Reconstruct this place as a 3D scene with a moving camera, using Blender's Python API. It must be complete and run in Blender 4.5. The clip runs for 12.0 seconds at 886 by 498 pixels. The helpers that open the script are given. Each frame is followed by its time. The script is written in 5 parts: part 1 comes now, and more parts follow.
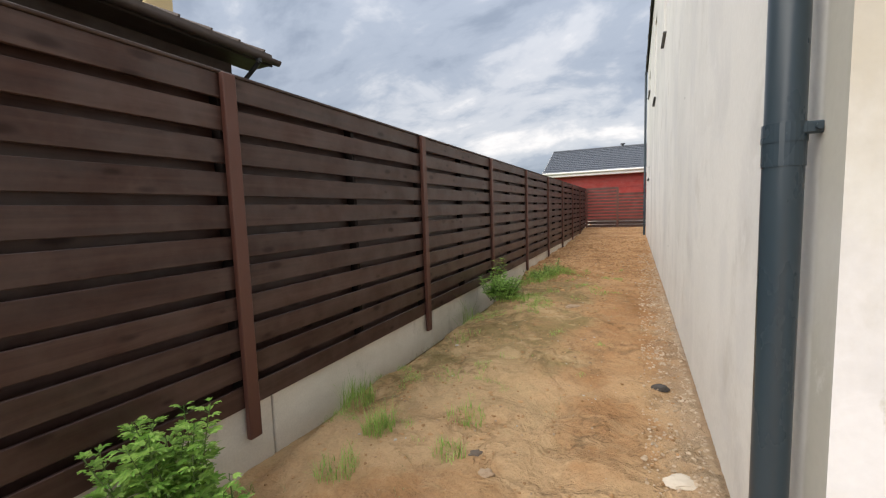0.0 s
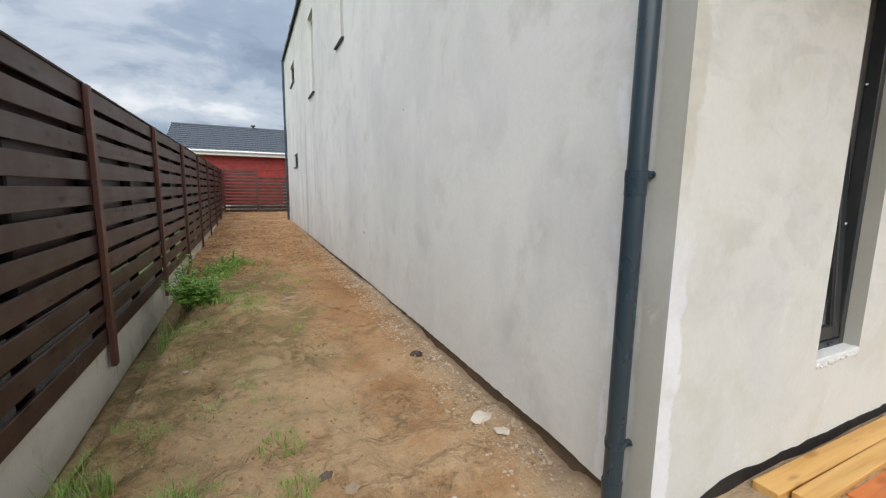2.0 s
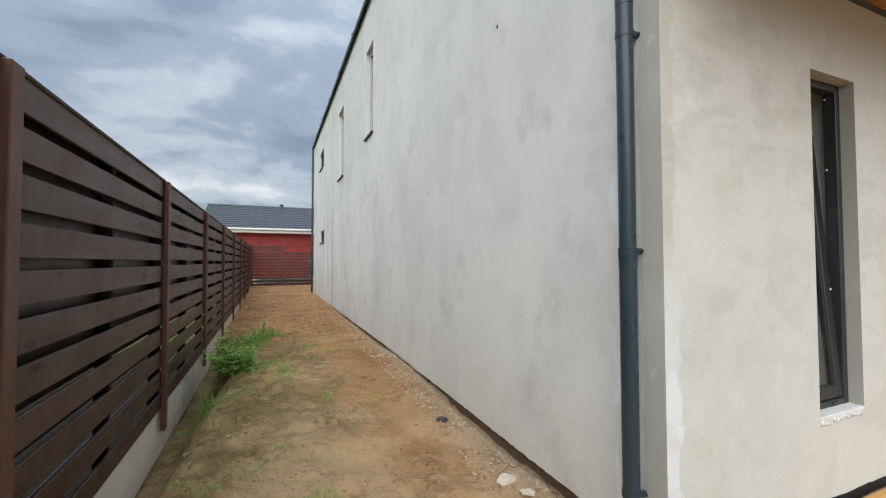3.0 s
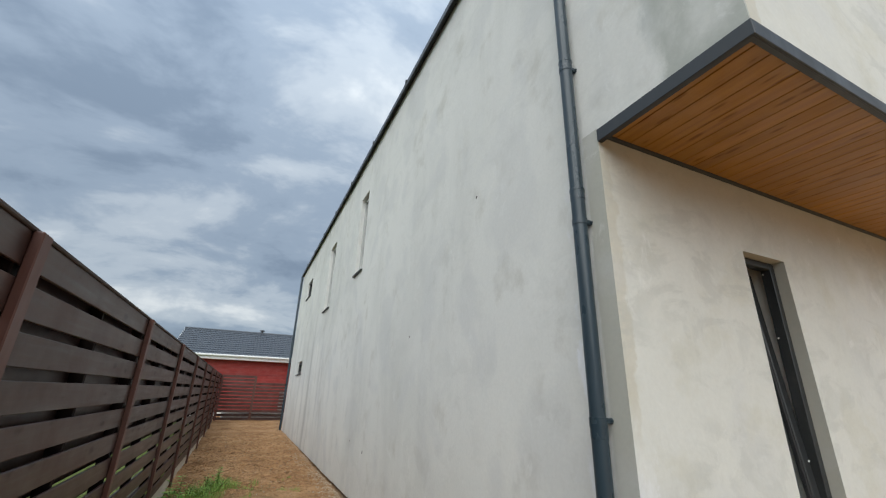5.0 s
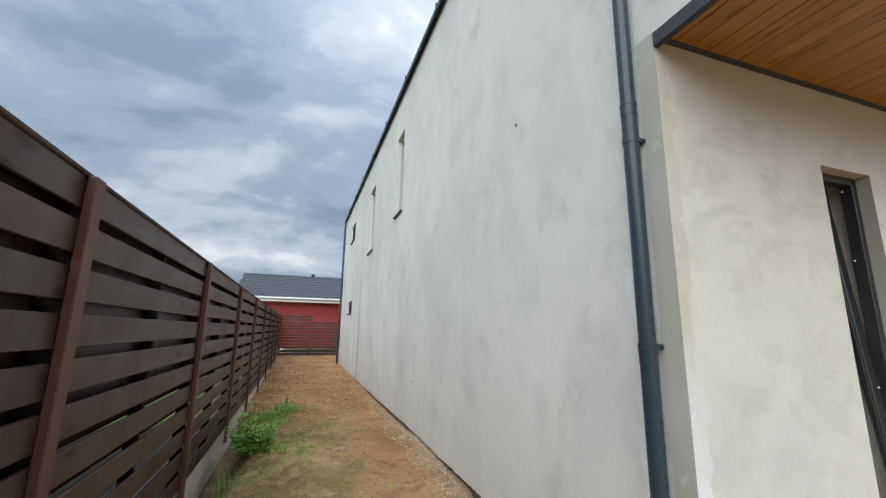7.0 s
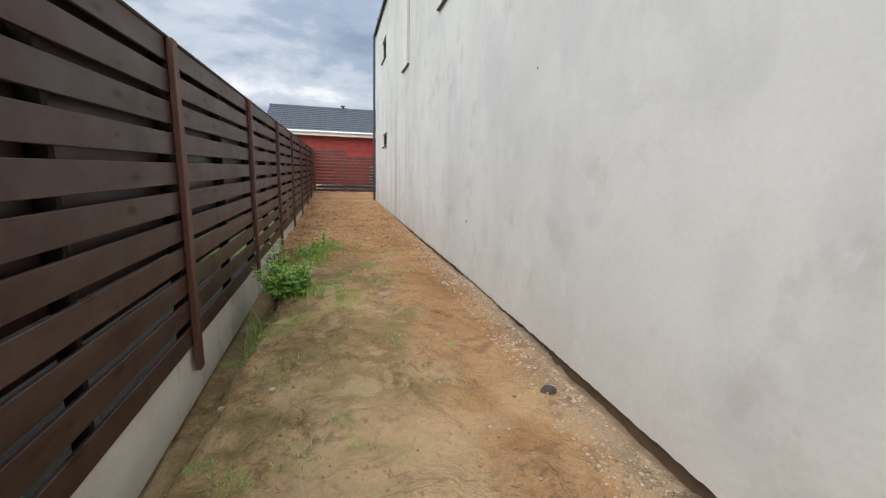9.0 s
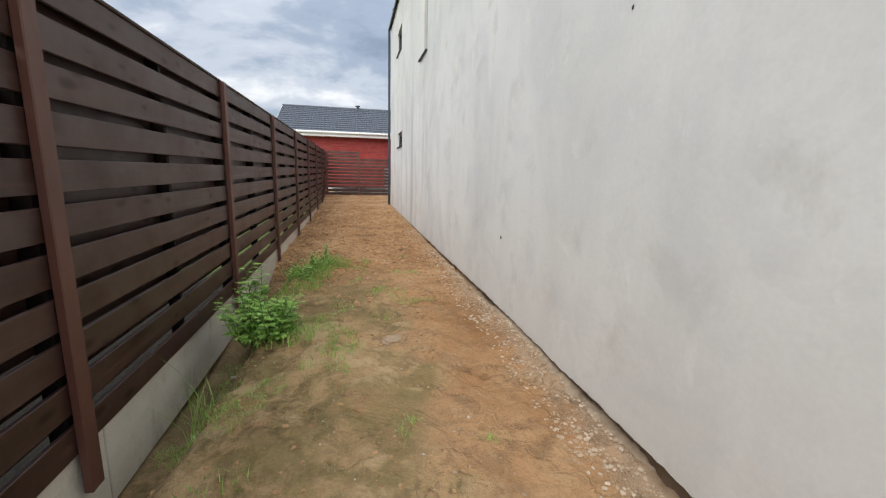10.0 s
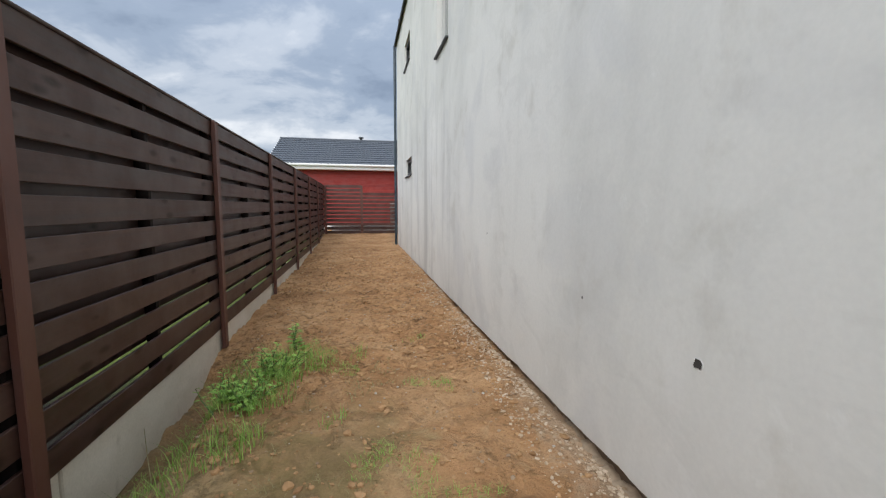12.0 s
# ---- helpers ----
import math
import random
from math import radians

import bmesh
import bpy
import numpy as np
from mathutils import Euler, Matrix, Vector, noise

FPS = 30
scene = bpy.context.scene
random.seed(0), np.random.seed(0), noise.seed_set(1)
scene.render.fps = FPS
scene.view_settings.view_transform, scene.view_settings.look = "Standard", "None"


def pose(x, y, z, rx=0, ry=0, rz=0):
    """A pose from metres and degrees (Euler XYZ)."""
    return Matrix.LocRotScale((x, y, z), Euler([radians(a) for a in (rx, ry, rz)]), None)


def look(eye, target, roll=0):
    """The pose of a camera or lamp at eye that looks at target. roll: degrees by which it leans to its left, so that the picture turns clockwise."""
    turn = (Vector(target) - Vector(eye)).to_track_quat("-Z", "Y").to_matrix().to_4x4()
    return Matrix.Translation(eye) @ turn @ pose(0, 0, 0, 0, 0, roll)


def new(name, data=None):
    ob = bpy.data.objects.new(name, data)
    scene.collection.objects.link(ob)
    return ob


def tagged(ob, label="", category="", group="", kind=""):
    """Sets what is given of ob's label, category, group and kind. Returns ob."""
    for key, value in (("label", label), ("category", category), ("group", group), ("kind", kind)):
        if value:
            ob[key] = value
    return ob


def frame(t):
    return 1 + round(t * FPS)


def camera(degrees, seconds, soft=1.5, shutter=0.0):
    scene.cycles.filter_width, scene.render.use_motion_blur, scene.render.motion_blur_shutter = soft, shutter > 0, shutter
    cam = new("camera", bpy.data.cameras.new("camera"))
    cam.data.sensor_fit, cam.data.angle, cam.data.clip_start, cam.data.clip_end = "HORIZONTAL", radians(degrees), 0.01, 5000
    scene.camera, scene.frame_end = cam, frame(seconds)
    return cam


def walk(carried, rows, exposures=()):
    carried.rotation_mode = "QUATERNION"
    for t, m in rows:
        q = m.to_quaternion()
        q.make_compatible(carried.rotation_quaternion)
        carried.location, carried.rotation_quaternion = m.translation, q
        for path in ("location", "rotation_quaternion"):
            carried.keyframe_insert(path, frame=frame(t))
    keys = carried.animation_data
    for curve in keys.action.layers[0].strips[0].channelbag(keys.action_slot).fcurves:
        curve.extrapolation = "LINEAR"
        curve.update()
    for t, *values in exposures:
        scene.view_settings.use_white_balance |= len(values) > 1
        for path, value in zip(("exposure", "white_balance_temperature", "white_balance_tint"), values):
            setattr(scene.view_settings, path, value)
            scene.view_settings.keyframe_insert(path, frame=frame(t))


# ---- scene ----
cam = camera(94.8, 12.0, 1.2)
EXPOSURES = [(0.0, 0.93, 7050, 13), (1.0, 0.78, 6650, 11), (2.5, 0.66, 6450, 9), (5.5, 0.43, 6350, 6), (7.5, 0.70, 6300, 7), (9.5, 0.85, 6600, 11), (11.0, 0.89, 6500, 11), (12.0, 0.71, 6400, 10)]
PATH = [
    (0, (-0.204, 0.248, 1.425), (-1.055, 2.049, 1.239), -1.9),
    (0.5, (-0.512, 0.358, 1.405), (-0.766, 2.319, 1.105), 0.1),
    (1, (-0.824, 0.422, 1.455), (-0.507, 2.367, 1.115), 1.7),
    (1.5, (-1.077, 0.481, 1.482), (-0.455, 2.354, 1.156), 1.3),
    (2, (-1.325, 0.324, 1.516), (-0.478, 2.113, 1.23), 0.8),
    (2.5, (-1.429, 0.162, 1.558), (-0.6, 1.978, 1.434), -1.7),
    (2.7, (-1.49, 0.083, 1.537), (-0.678, 1.91, 1.496), -1.2),
    (4.3, (-1.585, -0.101, 1.639), (-0.839, 1.71, 2.04), 1.3),
    (4.5, (-1.577, -0.106, 1.655), (-0.819, 1.68, 2.137), 1.7),
    (5, (-1.566, -0.183, 1.693), (-0.782, 1.528, 2.368), 1.7),
    (5.5, (-1.539, -0.21, 1.726), (-0.744, 1.443, 2.524), 1.4),
    (6, (-1.543, -0.219, 1.715), (-0.753, 1.432, 2.521), 1.0),
    (6.5, (-1.535, -0.189, 1.692), (-0.799, 1.548, 2.357), 1.0),
    (7, (-1.535, -0.118, 1.652), (-0.898, 1.736, 2.047), 0.9),
    (7.5, (-1.56, -0.022, 1.58), (-1.009, 1.894, 1.729), 0.7),
    (7.7, (-1.579, 0.033, 1.534), (-1.052, 1.962, 1.577), 1.1),
    (9.3, (-1.352, 1.723, 1.49), (-0.862, 3.622, 1.094), 1.4),
    (9.5, (-1.305, 1.986, 1.461), (-0.833, 3.895, 1.094), 1.1),
    (10, (-1.221, 2.524, 1.495), (-0.797, 4.443, 1.125), 1.5),
    (10.5, (-1.222, 3.114, 1.526), (-0.778, 5.016, 1.097), 2.0),
    (11, (-1.154, 3.74, 1.521), (-0.664, 5.629, 1.082), 0.5),
    (11.5, (-1.164, 4.342, 1.504), (-0.667, 6.257, 1.208), 1.0),
    (12, (-1.036, 5.029, 1.46), (-0.641, 6.978, 1.253), 0.2),
]
walk(cam, [(t, look(eye, target, roll)) for t, eye, target, roll in PATH], EXPOSURES)

# ---- light ----
SUN_ELEV, SUN_AZ = 42.0, 213.0      # azimuth clockwise from +y
world = bpy.data.worlds.new("sky_world")
scene.world = world
world.use_nodes = True
wn, wl = world.node_tree.nodes, world.node_tree.links
wn.clear()


def wnode(kind, **props):
    n = wn.new(kind)
    for k, v in props.items():
        if k == "inputs":
            for i, val in v.items():
                n.inputs[i].default_value = val
    return n


w_out = wn.new("ShaderNodeOutputWorld")
w_sky = wn.new("ShaderNodeTexSky")
w_sky.sky_type = "NISHITA"
w_sky.sun_disc = False
w_sky.sun_elevation, w_sky.sun_rotation = radians(SUN_ELEV), radians(SUN_AZ)
w_bg = wnode("ShaderNodeBackground", inputs={1: 0.06})
wl.new(w_sky.outputs[0], w_bg.inputs[0])
w_tc = wn.new("ShaderNodeTexCoord")
w_sep = wn.new("ShaderNodeSeparateXYZ")
wl.new(w_tc.outputs["Generated"], w_sep.inputs[0])


def wmath(op, a, b=None):
    n = wn.new("ShaderNodeMath")
    n.operation = op
    for i, v in enumerate((a, b)):
        if v is None:
            continue
        if isinstance(v, (int, float)):
            n.inputs[i].default_value = v
        else:
            wl.new(v, n.inputs[i])
    return n.outputs[0]


# a layer of cloud at one height: the direction is carried out to a flat sheet
w_h = wmath("ADD", wmath("MAXIMUM", w_sep.outputs[2], 0.0), 0.16)
w_vec = wn.new("ShaderNodeCombineXYZ")
w_hi = wmath("ADD", w_h, 0.26)
wl.new(wmath("MULTIPLY", wmath("DIVIDE", w_sep.outputs[0], w_hi), 0.8), w_vec.inputs[0])
wl.new(wmath("MULTIPLY", wmath("DIVIDE", w_sep.outputs[1], w_hi), 1.15), w_vec.inputs[1])
w_vec.inputs[2].default_value = 3.1


def wnoise(scale, detail, rough, dist, offset):
    m = wn.new("ShaderNodeMapping")
    m.inputs["Location"].default_value = offset
    wl.new(w_vec.outputs[0], m.inputs[0])
    n = wn.new("ShaderNodeTexNoise")
    for k, v in (("Scale", scale), ("Detail", detail), ("Roughness", rough), ("Distortion", dist)):
        n.inputs[k].default_value = v
    wl.new(m.outputs[0], n.inputs["Vector"])
    return n.outputs[0]


def wramp(fac, stops):
    r = wn.new("ShaderNodeValToRGB")
    r.color_ramp.interpolation = "EASE"
    while len(r.color_ramp.elements) < len(stops):
        r.color_ramp.elements.new(0.5)
    for e, (p, c) in zip(r.color_ramp.elements, stops):
        e.position, e.color = p, (*c, 1)
    wl.new(fac, r.inputs[0])
    return r.outputs[0]


CLOUD_OFFSET = (3.7, 1.2, 0.0)
w_big = wnoise(0.75, 3.0, 0.5, 0.2, CLOUD_OFFSET)
w_small = wnoise(2.9, 8.0, 0.56, 0.5, (7.3, 4.1, 0.0))
w_b1 = wmath("ABSOLUTE", wmath("SUBTRACT", wnoise(1.5, 2.0, 0.5, 0.35, (1.4, 8.2, 0.0)), 0.5))
w_b2 = wmath("ABSOLUTE", wmath("SUBTRACT", wnoise(4.2, 5.0, 0.6, 0.25, (5.1, 2.7, 0.0)), 0.5))
w_puff = wmath("ADD", wmath("MULTIPLY", w_b1, 0.42), wmath("MULTIPLY", w_b2, 0.26))
w_mix = wmath("ADD", wmath("ADD", wmath("MULTIPLY", w_big, 0.58), wmath("MULTIPLY", w_small, 0.42)), w_puff)
# a cloud bank lit by the sun stands low over the end of the passage
w_du = wmath("DIVIDE", wmath("ADD", wmath("DIVIDE", w_sep.outputs[0], w_h), 0.72), 0.55)
w_dv = wmath("DIVIDE", wmath("SUBTRACT", wmath("DIVIDE", w_sep.outputs[1], w_h), 3.0), 0.55)
w_bank = wmath("EXPONENT", wmath("MULTIPLY", wmath("ADD", wmath("MULTIPLY", w_du, w_du), wmath("MULTIPLY", w_dv, w_dv)), -1.0))
w_mix = wmath("ADD", w_mix, wmath("MULTIPLY", w_bank, 0.075))
w_col = wramp(w_mix, [(0.43, (0.190, 0.238, 0.315)), (0.51, (0.270, 0.325, 0.410)), (0.585, (0.42, 0.465, 0.53)), (0.69, (0.70, 0.715, 0.735))])
# the cloud deck is thinner and brighter overhead than low down
w_zen = wmath("ADD", wmath("MULTIPLY", wmath("POWER", wmath("MAXIMUM", w_sep.outputs[2], 0.0), 2.0), 1.1), 0.81)
w_cloud = wnode("ShaderNodeBackground")
wl.new(w_col, w_cloud.inputs[0])
wl.new(w_zen, w_cloud.inputs[1])
w_ms = wnode("ShaderNodeMixShader", inputs={0: 0.88})
wl.new(w_bg.outputs[0], w_ms.inputs[1])
wl.new(w_cloud.outputs[0], w_ms.inputs[2])
wl.new(w_ms.outputs[0], w_out.inputs[0])

sun_data = bpy.data.lights.new("sun", "SUN")
sun_data.energy, sun_data.angle, sun_data.color = 2.05, radians(75), (1.0, 0.985, 0.955)
sun = new("sun", sun_data)
az, el = radians(SUN_AZ), radians(SUN_ELEV)
sun.matrix_world = look((0, 0, 30), Vector((0, 0, 30)) - Vector((math.sin(az) * math.cos(el), math.cos(az) * math.cos(el), math.sin(el))))


# ---- materials ----
class Mat:
    """A small builder of procedural materials."""

    def __init__(self, name, rough=0.7, metallic=0.0, spec=0.5, vary=0.0):
        self.m = bpy.data.materials.new(name)
        self.m.use_nodes = True
        self.t = self.m.node_tree
        self.b = self.t.nodes["Principled BSDF"]
        self.b.inputs["Roughness"].default_value = rough
        self.b.inputs["Metallic"].default_value = metallic
        self.b.inputs["Specular IOR Level"].default_value = spec
        self.tc = self.t.nodes.new("ShaderNodeTexCoord")
        self.co = self.tc.outputs["Object"]
        if vary:
            info = self.t.nodes.new("ShaderNodeObjectInfo")
            self.rand = info.outputs["Random"]
            v = self.t.nodes.new("ShaderNodeVectorMath")
            v.operation = "ADD"
            self.link(self.co, v.inputs[0])
            self.link(self.math("MULTIPLY", self.rand, vary), v.inputs[1])
            self.co = v.outputs[0]

    def link(self, a, b):
        self.t.links.new(a, b)

    def put(self, v, socket):
        if isinstance(v, (int, float)):
            socket.default_value = v
        elif isinstance(v, tuple):
            socket.default_value = (*v, 1) if len(v) == 3 and len(socket.default_value) == 4 else v
        else:
            self.link(v, socket)

    def math(self, op, a, b=0.0, clamp=False):
        n = self.t.nodes.new("ShaderNodeMath")
        n.operation, n.use_clamp = op, clamp
        self.put(a, n.inputs[0])
        self.put(b, n.inputs[1])
        return n.outputs[0]

    def noise(self, scale, detail=4.0, rough=0.55, stretch=(1, 1, 1), dist=0.0, shift=(0, 0, 0)):
        mp = self.t.nodes.new("ShaderNodeMapping")
        mp.inputs["Scale"].default_value = stretch
        mp.inputs["Location"].default_value = shift
        self.link(self.co, mp.inputs[0])
        n = self.t.nodes.new("ShaderNodeTexNoise")
        for k, v in (("Scale", scale), ("Detail", detail), ("Roughness", rough), ("Distortion", dist)):
            n.inputs[k].default_value = v
        self.link(mp.outputs[0], n.inputs["Vector"])
        return n.outputs[0]

    def ramp(self, fac, *stops):
        r = self.t.nodes.new("ShaderNodeValToRGB")
        while len(r.color_ramp.elements) < len(stops):
            r.color_ramp.elements.new(0.5)
        for e, (p, c) in zip(r.color_ramp.elements, stops):
            c = (c, c, c) if isinstance(c, (int, float)) else c
            e.position, e.color = p, (*c, 1)
        self.link(fac, r.inputs[0])
        return r.outputs[0]

    def mix(self, fac, a, b, blend="MIX"):
        n = self.t.nodes.new("ShaderNodeMix")
        n.data_type, n.blend_type = "RGBA", blend
        self.put(fac, n.inputs[0])
        self.put(a, n.inputs[6])
        self.put(b, n.inputs[7])
        return n.outputs[2]

    def axis(self, i):
        s = self.t.nodes.new("ShaderNodeSeparateXYZ")
        self.link(self.tc.outputs["Object"], s.inputs[0])
        return s.outputs[i]

    def step(self, v, lo, hi):
        n = self.t.nodes.new("ShaderNodeMapRange")
        n.interpolation_type = "SMOOTHSTEP"
        self.link(v, n.inputs[0])
        n.inputs[1].default_value, n.inputs[2].default_value = lo, hi
        return n.outputs[0]

    def color(self, c):
        self.put(c, self.b.inputs["Base Color"])
        return self

    def rough(self, v):
        self.put(v, self.b.inputs["Roughness"])
        return self

    def bump(self, h, strength=0.3, distance=0.01):
        n = self.t.nodes.new("ShaderNodeBump")
        n.inputs["Strength"].default_value, n.inputs["Distance"].default_value = strength, distance
        self.link(h, n.inputs["Height"])
        self.link(n.outputs[0], self.b.inputs["Normal"])
        return self


def plaster_material():
    k = Mat("grey_lime_plaster", rough=0.88, spec=0.3)
    big = k.noise(0.55, 5, 0.6, (1, 1, 0.6), 0.6)
    c = k.ramp(big, (0.3, (0.65, 0.65, 0.615)), (0.5, (0.745, 0.742, 0.705)), (0.7, (0.79, 0.785, 0.745)))
    drips = k.noise(1.5, 5, 0.65, (1, 1, 0.16), 0.4)
    c = k.mix(k.math("MULTIPLY", k.step(drips, 0.52, 0.74), 0.3), c, (0.58, 0.575, 0.54))
    blot = k.noise(2.3, 6, 0.6, (1, 1, 0.8), 0.2, (4, 9, 2))
    c = k.mix(k.math("MULTIPLY", k.step(blot, 0.55, 0.72), 0.55), c, (0.56, 0.545, 0.49))
    pale = k.noise(1.1, 6, 0.6, (1, 1, 0.4), 0.3, (11, 3, 7))
    c = k.mix(k.math("MULTIPLY", k.step(pale, 0.58, 0.7), 0.5), c, (0.78, 0.775, 0.75))
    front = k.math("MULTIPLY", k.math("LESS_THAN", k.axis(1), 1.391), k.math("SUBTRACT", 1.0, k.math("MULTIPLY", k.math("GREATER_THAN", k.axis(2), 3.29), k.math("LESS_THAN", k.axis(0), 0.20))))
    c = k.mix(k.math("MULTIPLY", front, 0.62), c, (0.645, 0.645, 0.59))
    # efflorescence round the corner, low down, and a scuffed line beside the downpipe
    wob = k.noise(5.0, 6, 0.65, (1, 1, 0.6))
    edge = k.math("ADD", k.axis(0), k.math("MULTIPLY", wob, 0.30))
    low = k.math("ADD", k.axis(2), k.math("MULTIPLY", wob, 0.9))
    salt = k.math("MULTIPLY", k.math("MULTIPLY", k.math("SUBTRACT", 1.0, k.step(edge, 0.450, 0.468)), front), k.math("SUBTRACT", 1.0, k.step(low, 1.5, 1.95)))
    c = k.mix(k.math("MULTIPLY", salt, 0.9), c, (0.84, 0.85, 0.865))
    line = k.math("ABSOLUTE", k.math("SUBTRACT", k.math("ADD", k.axis(1), k.math("MULTIPLY", wob, 0.16)), 1.75))
    scuff = k.math("MULTIPLY", k.math("SUBTRACT", 1.0, k.step(line, 0.012, 0.045)), k.math("SUBTRACT", 1.0, k.step(low, 3.0, 3.7)))
    scuff = k.math("MULTIPLY", scuff, k.step(k.noise(3.4, 5, 0.6, shift=(3, 3, 8)), 0.42, 0.54))
    c = k.mix(k.math("MULTIPLY", scuff, 0.85), c, (0.86, 0.87, 0.9))
    patch = k.noise(2.2, 6, 0.6, (1, 1, 1), 0.15, (2, 5, 1))
    c = k.mix(k.math("MULTIPLY", k.math("MULTIPLY", k.step(patch, 0.50, 0.66), front), 0.5), c, (0.60, 0.585, 0.50))
    # a tan edge left by another coat, above the salt
    tan = k.math("MULTIPLY", k.math("SUBTRACT", 1.0, k.step(edge, 0.40, 0.43)), k.math("MULTIPLY", front, k.step(low, 1.85, 2.2)))
    c = k.mix(k.math("MULTIPLY", tan, 0.55), c, (0.55, 0.51, 0.41))
    # a damp trickle on the overhanging storey
    trk = k.math("ABSOLUTE", k.math("SUBTRACT", k.math("ADD", k.axis(1), k.math("MULTIPLY", wob, 0.35)), 1.08))
    damp = k.math("MULTIPLY", k.math("SUBTRACT", 1.0, k.step(trk, 0.02, 0.10)), k.step(k.axis(2), 3.35, 3.8))
    c = k.mix(k.math("MULTIPLY", damp, 0.6), c, (0.42, 0.44, 0.42))
    # the strip of another coat at the corner, beside the pipe
    strip = k.math("SUBTRACT", 1.0, k.step(k.math("ADD", k.axis(1), k.math("MULTIPLY", wob, 0.03)), 1.51, 1.535))
    strip = k.math("MULTIPLY", k.math("MULTIPLY", strip, k.math("GREATER_THAN", k.axis(1), 1.3785)), k.math("LESS_THAN", k.axis(2), 3.3))
    c = k.mix(k.math("MULTIPLY", strip, 0.9), c, (0.44, 0.435, 0.38))
    cloud = k.noise(1.3, 4, 0.5, (1, 1, 0.9), 0.5, (6, 1, 13))
    c = k.mix(k.math("MULTIPLY", k.step(cloud, 0.50, 0.64), 0.35), c, (0.60, 0.605, 0.60))
    # shade below the soffit, painted into the front wall's colour
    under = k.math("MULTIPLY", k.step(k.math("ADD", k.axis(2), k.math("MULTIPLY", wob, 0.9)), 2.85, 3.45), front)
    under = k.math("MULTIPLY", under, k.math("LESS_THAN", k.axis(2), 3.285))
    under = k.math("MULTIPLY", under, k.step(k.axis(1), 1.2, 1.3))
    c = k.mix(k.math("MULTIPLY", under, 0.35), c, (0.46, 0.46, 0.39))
    # a greyer coat on the side of the overhang, in front of the trickle
    fore = k.math("MULTIPLY", k.math("SUBTRACT", 1.0, k.step(k.math("ADD", k.axis(1), k.math("MULTIPLY", wob, 0.25)), 0.98, 1.06)), k.math("GREATER_THAN", k.axis(2), 3.29))
    fore = k.math("MULTIPLY", fore, k.math("LESS_THAN", k.axis(0), 0.20))
    c = k.mix(k.math("MULTIPLY", fore, k.math("ADD", k.math("MULTIPLY", k.step(blot, 0.40, 0.60), 0.5), 0.4)), c, (0.44, 0.455, 0.415))
    # rain-washed dirt streaks low on the far end of the side wall
    run = k.noise(2.6, 5, 0.6, (1, 1, 0.07), 0.2, (7, 12, 3))
    run = k.math("MULTIPLY", k.step(run, 0.50, 0.66), k.math("MULTIPLY", k.step(k.axis(1), 8.5, 13.0), k.math("SUBTRACT", 1.0, k.step(low, 2.2, 5.2))))
    c = k.mix(k.math("MULTIPLY", run, 0.55), c, (0.42, 0.415, 0.39))
    smear = k.noise(2.4, 6, 0.66, (1, 1, 1.7), 0.9, (14, 2, 9))
    smear = k.math("MULTIPLY", k.step(smear, 0.47, 0.60), k.step(k.noise(1.0, 3, 0.5, shift=(5, 15, 2)), 0.42, 0.58))
    c = k.mix(k.math("MULTIPLY", smear, k.math("ADD", k.math("MULTIPLY", k.math("MULTIPLY", front, k.step(low, 1.2, 2.0)), 0.24), 0.12)), c, (0.47, 0.475, 0.44))
    chalk = k.step(k.noise(3.2, 7, 0.7, (1, 1, 0.8), 0.6, (1, 22, 4)), 0.60, 0.68)
    c = k.mix(k.math("MULTIPLY", chalk, 0.30), c, (0.84, 0.84, 0.82))
    fine = k.noise(38, 4, 0.6)
    c = k.mix(0.06, c, k.ramp(fine, (0.3, 0.2), (0.7, 1.0)), "MULTIPLY")
    trowel = k.noise(3.0, 5, 0.55, (1, 1, 0.6), 0.15)
    h = k.math("ADD", k.math("MULTIPLY", trowel, 1.0), k.math("MULTIPLY", fine, 0.05))
    return k.color(c).bump(h, 0.42, 0.02).m


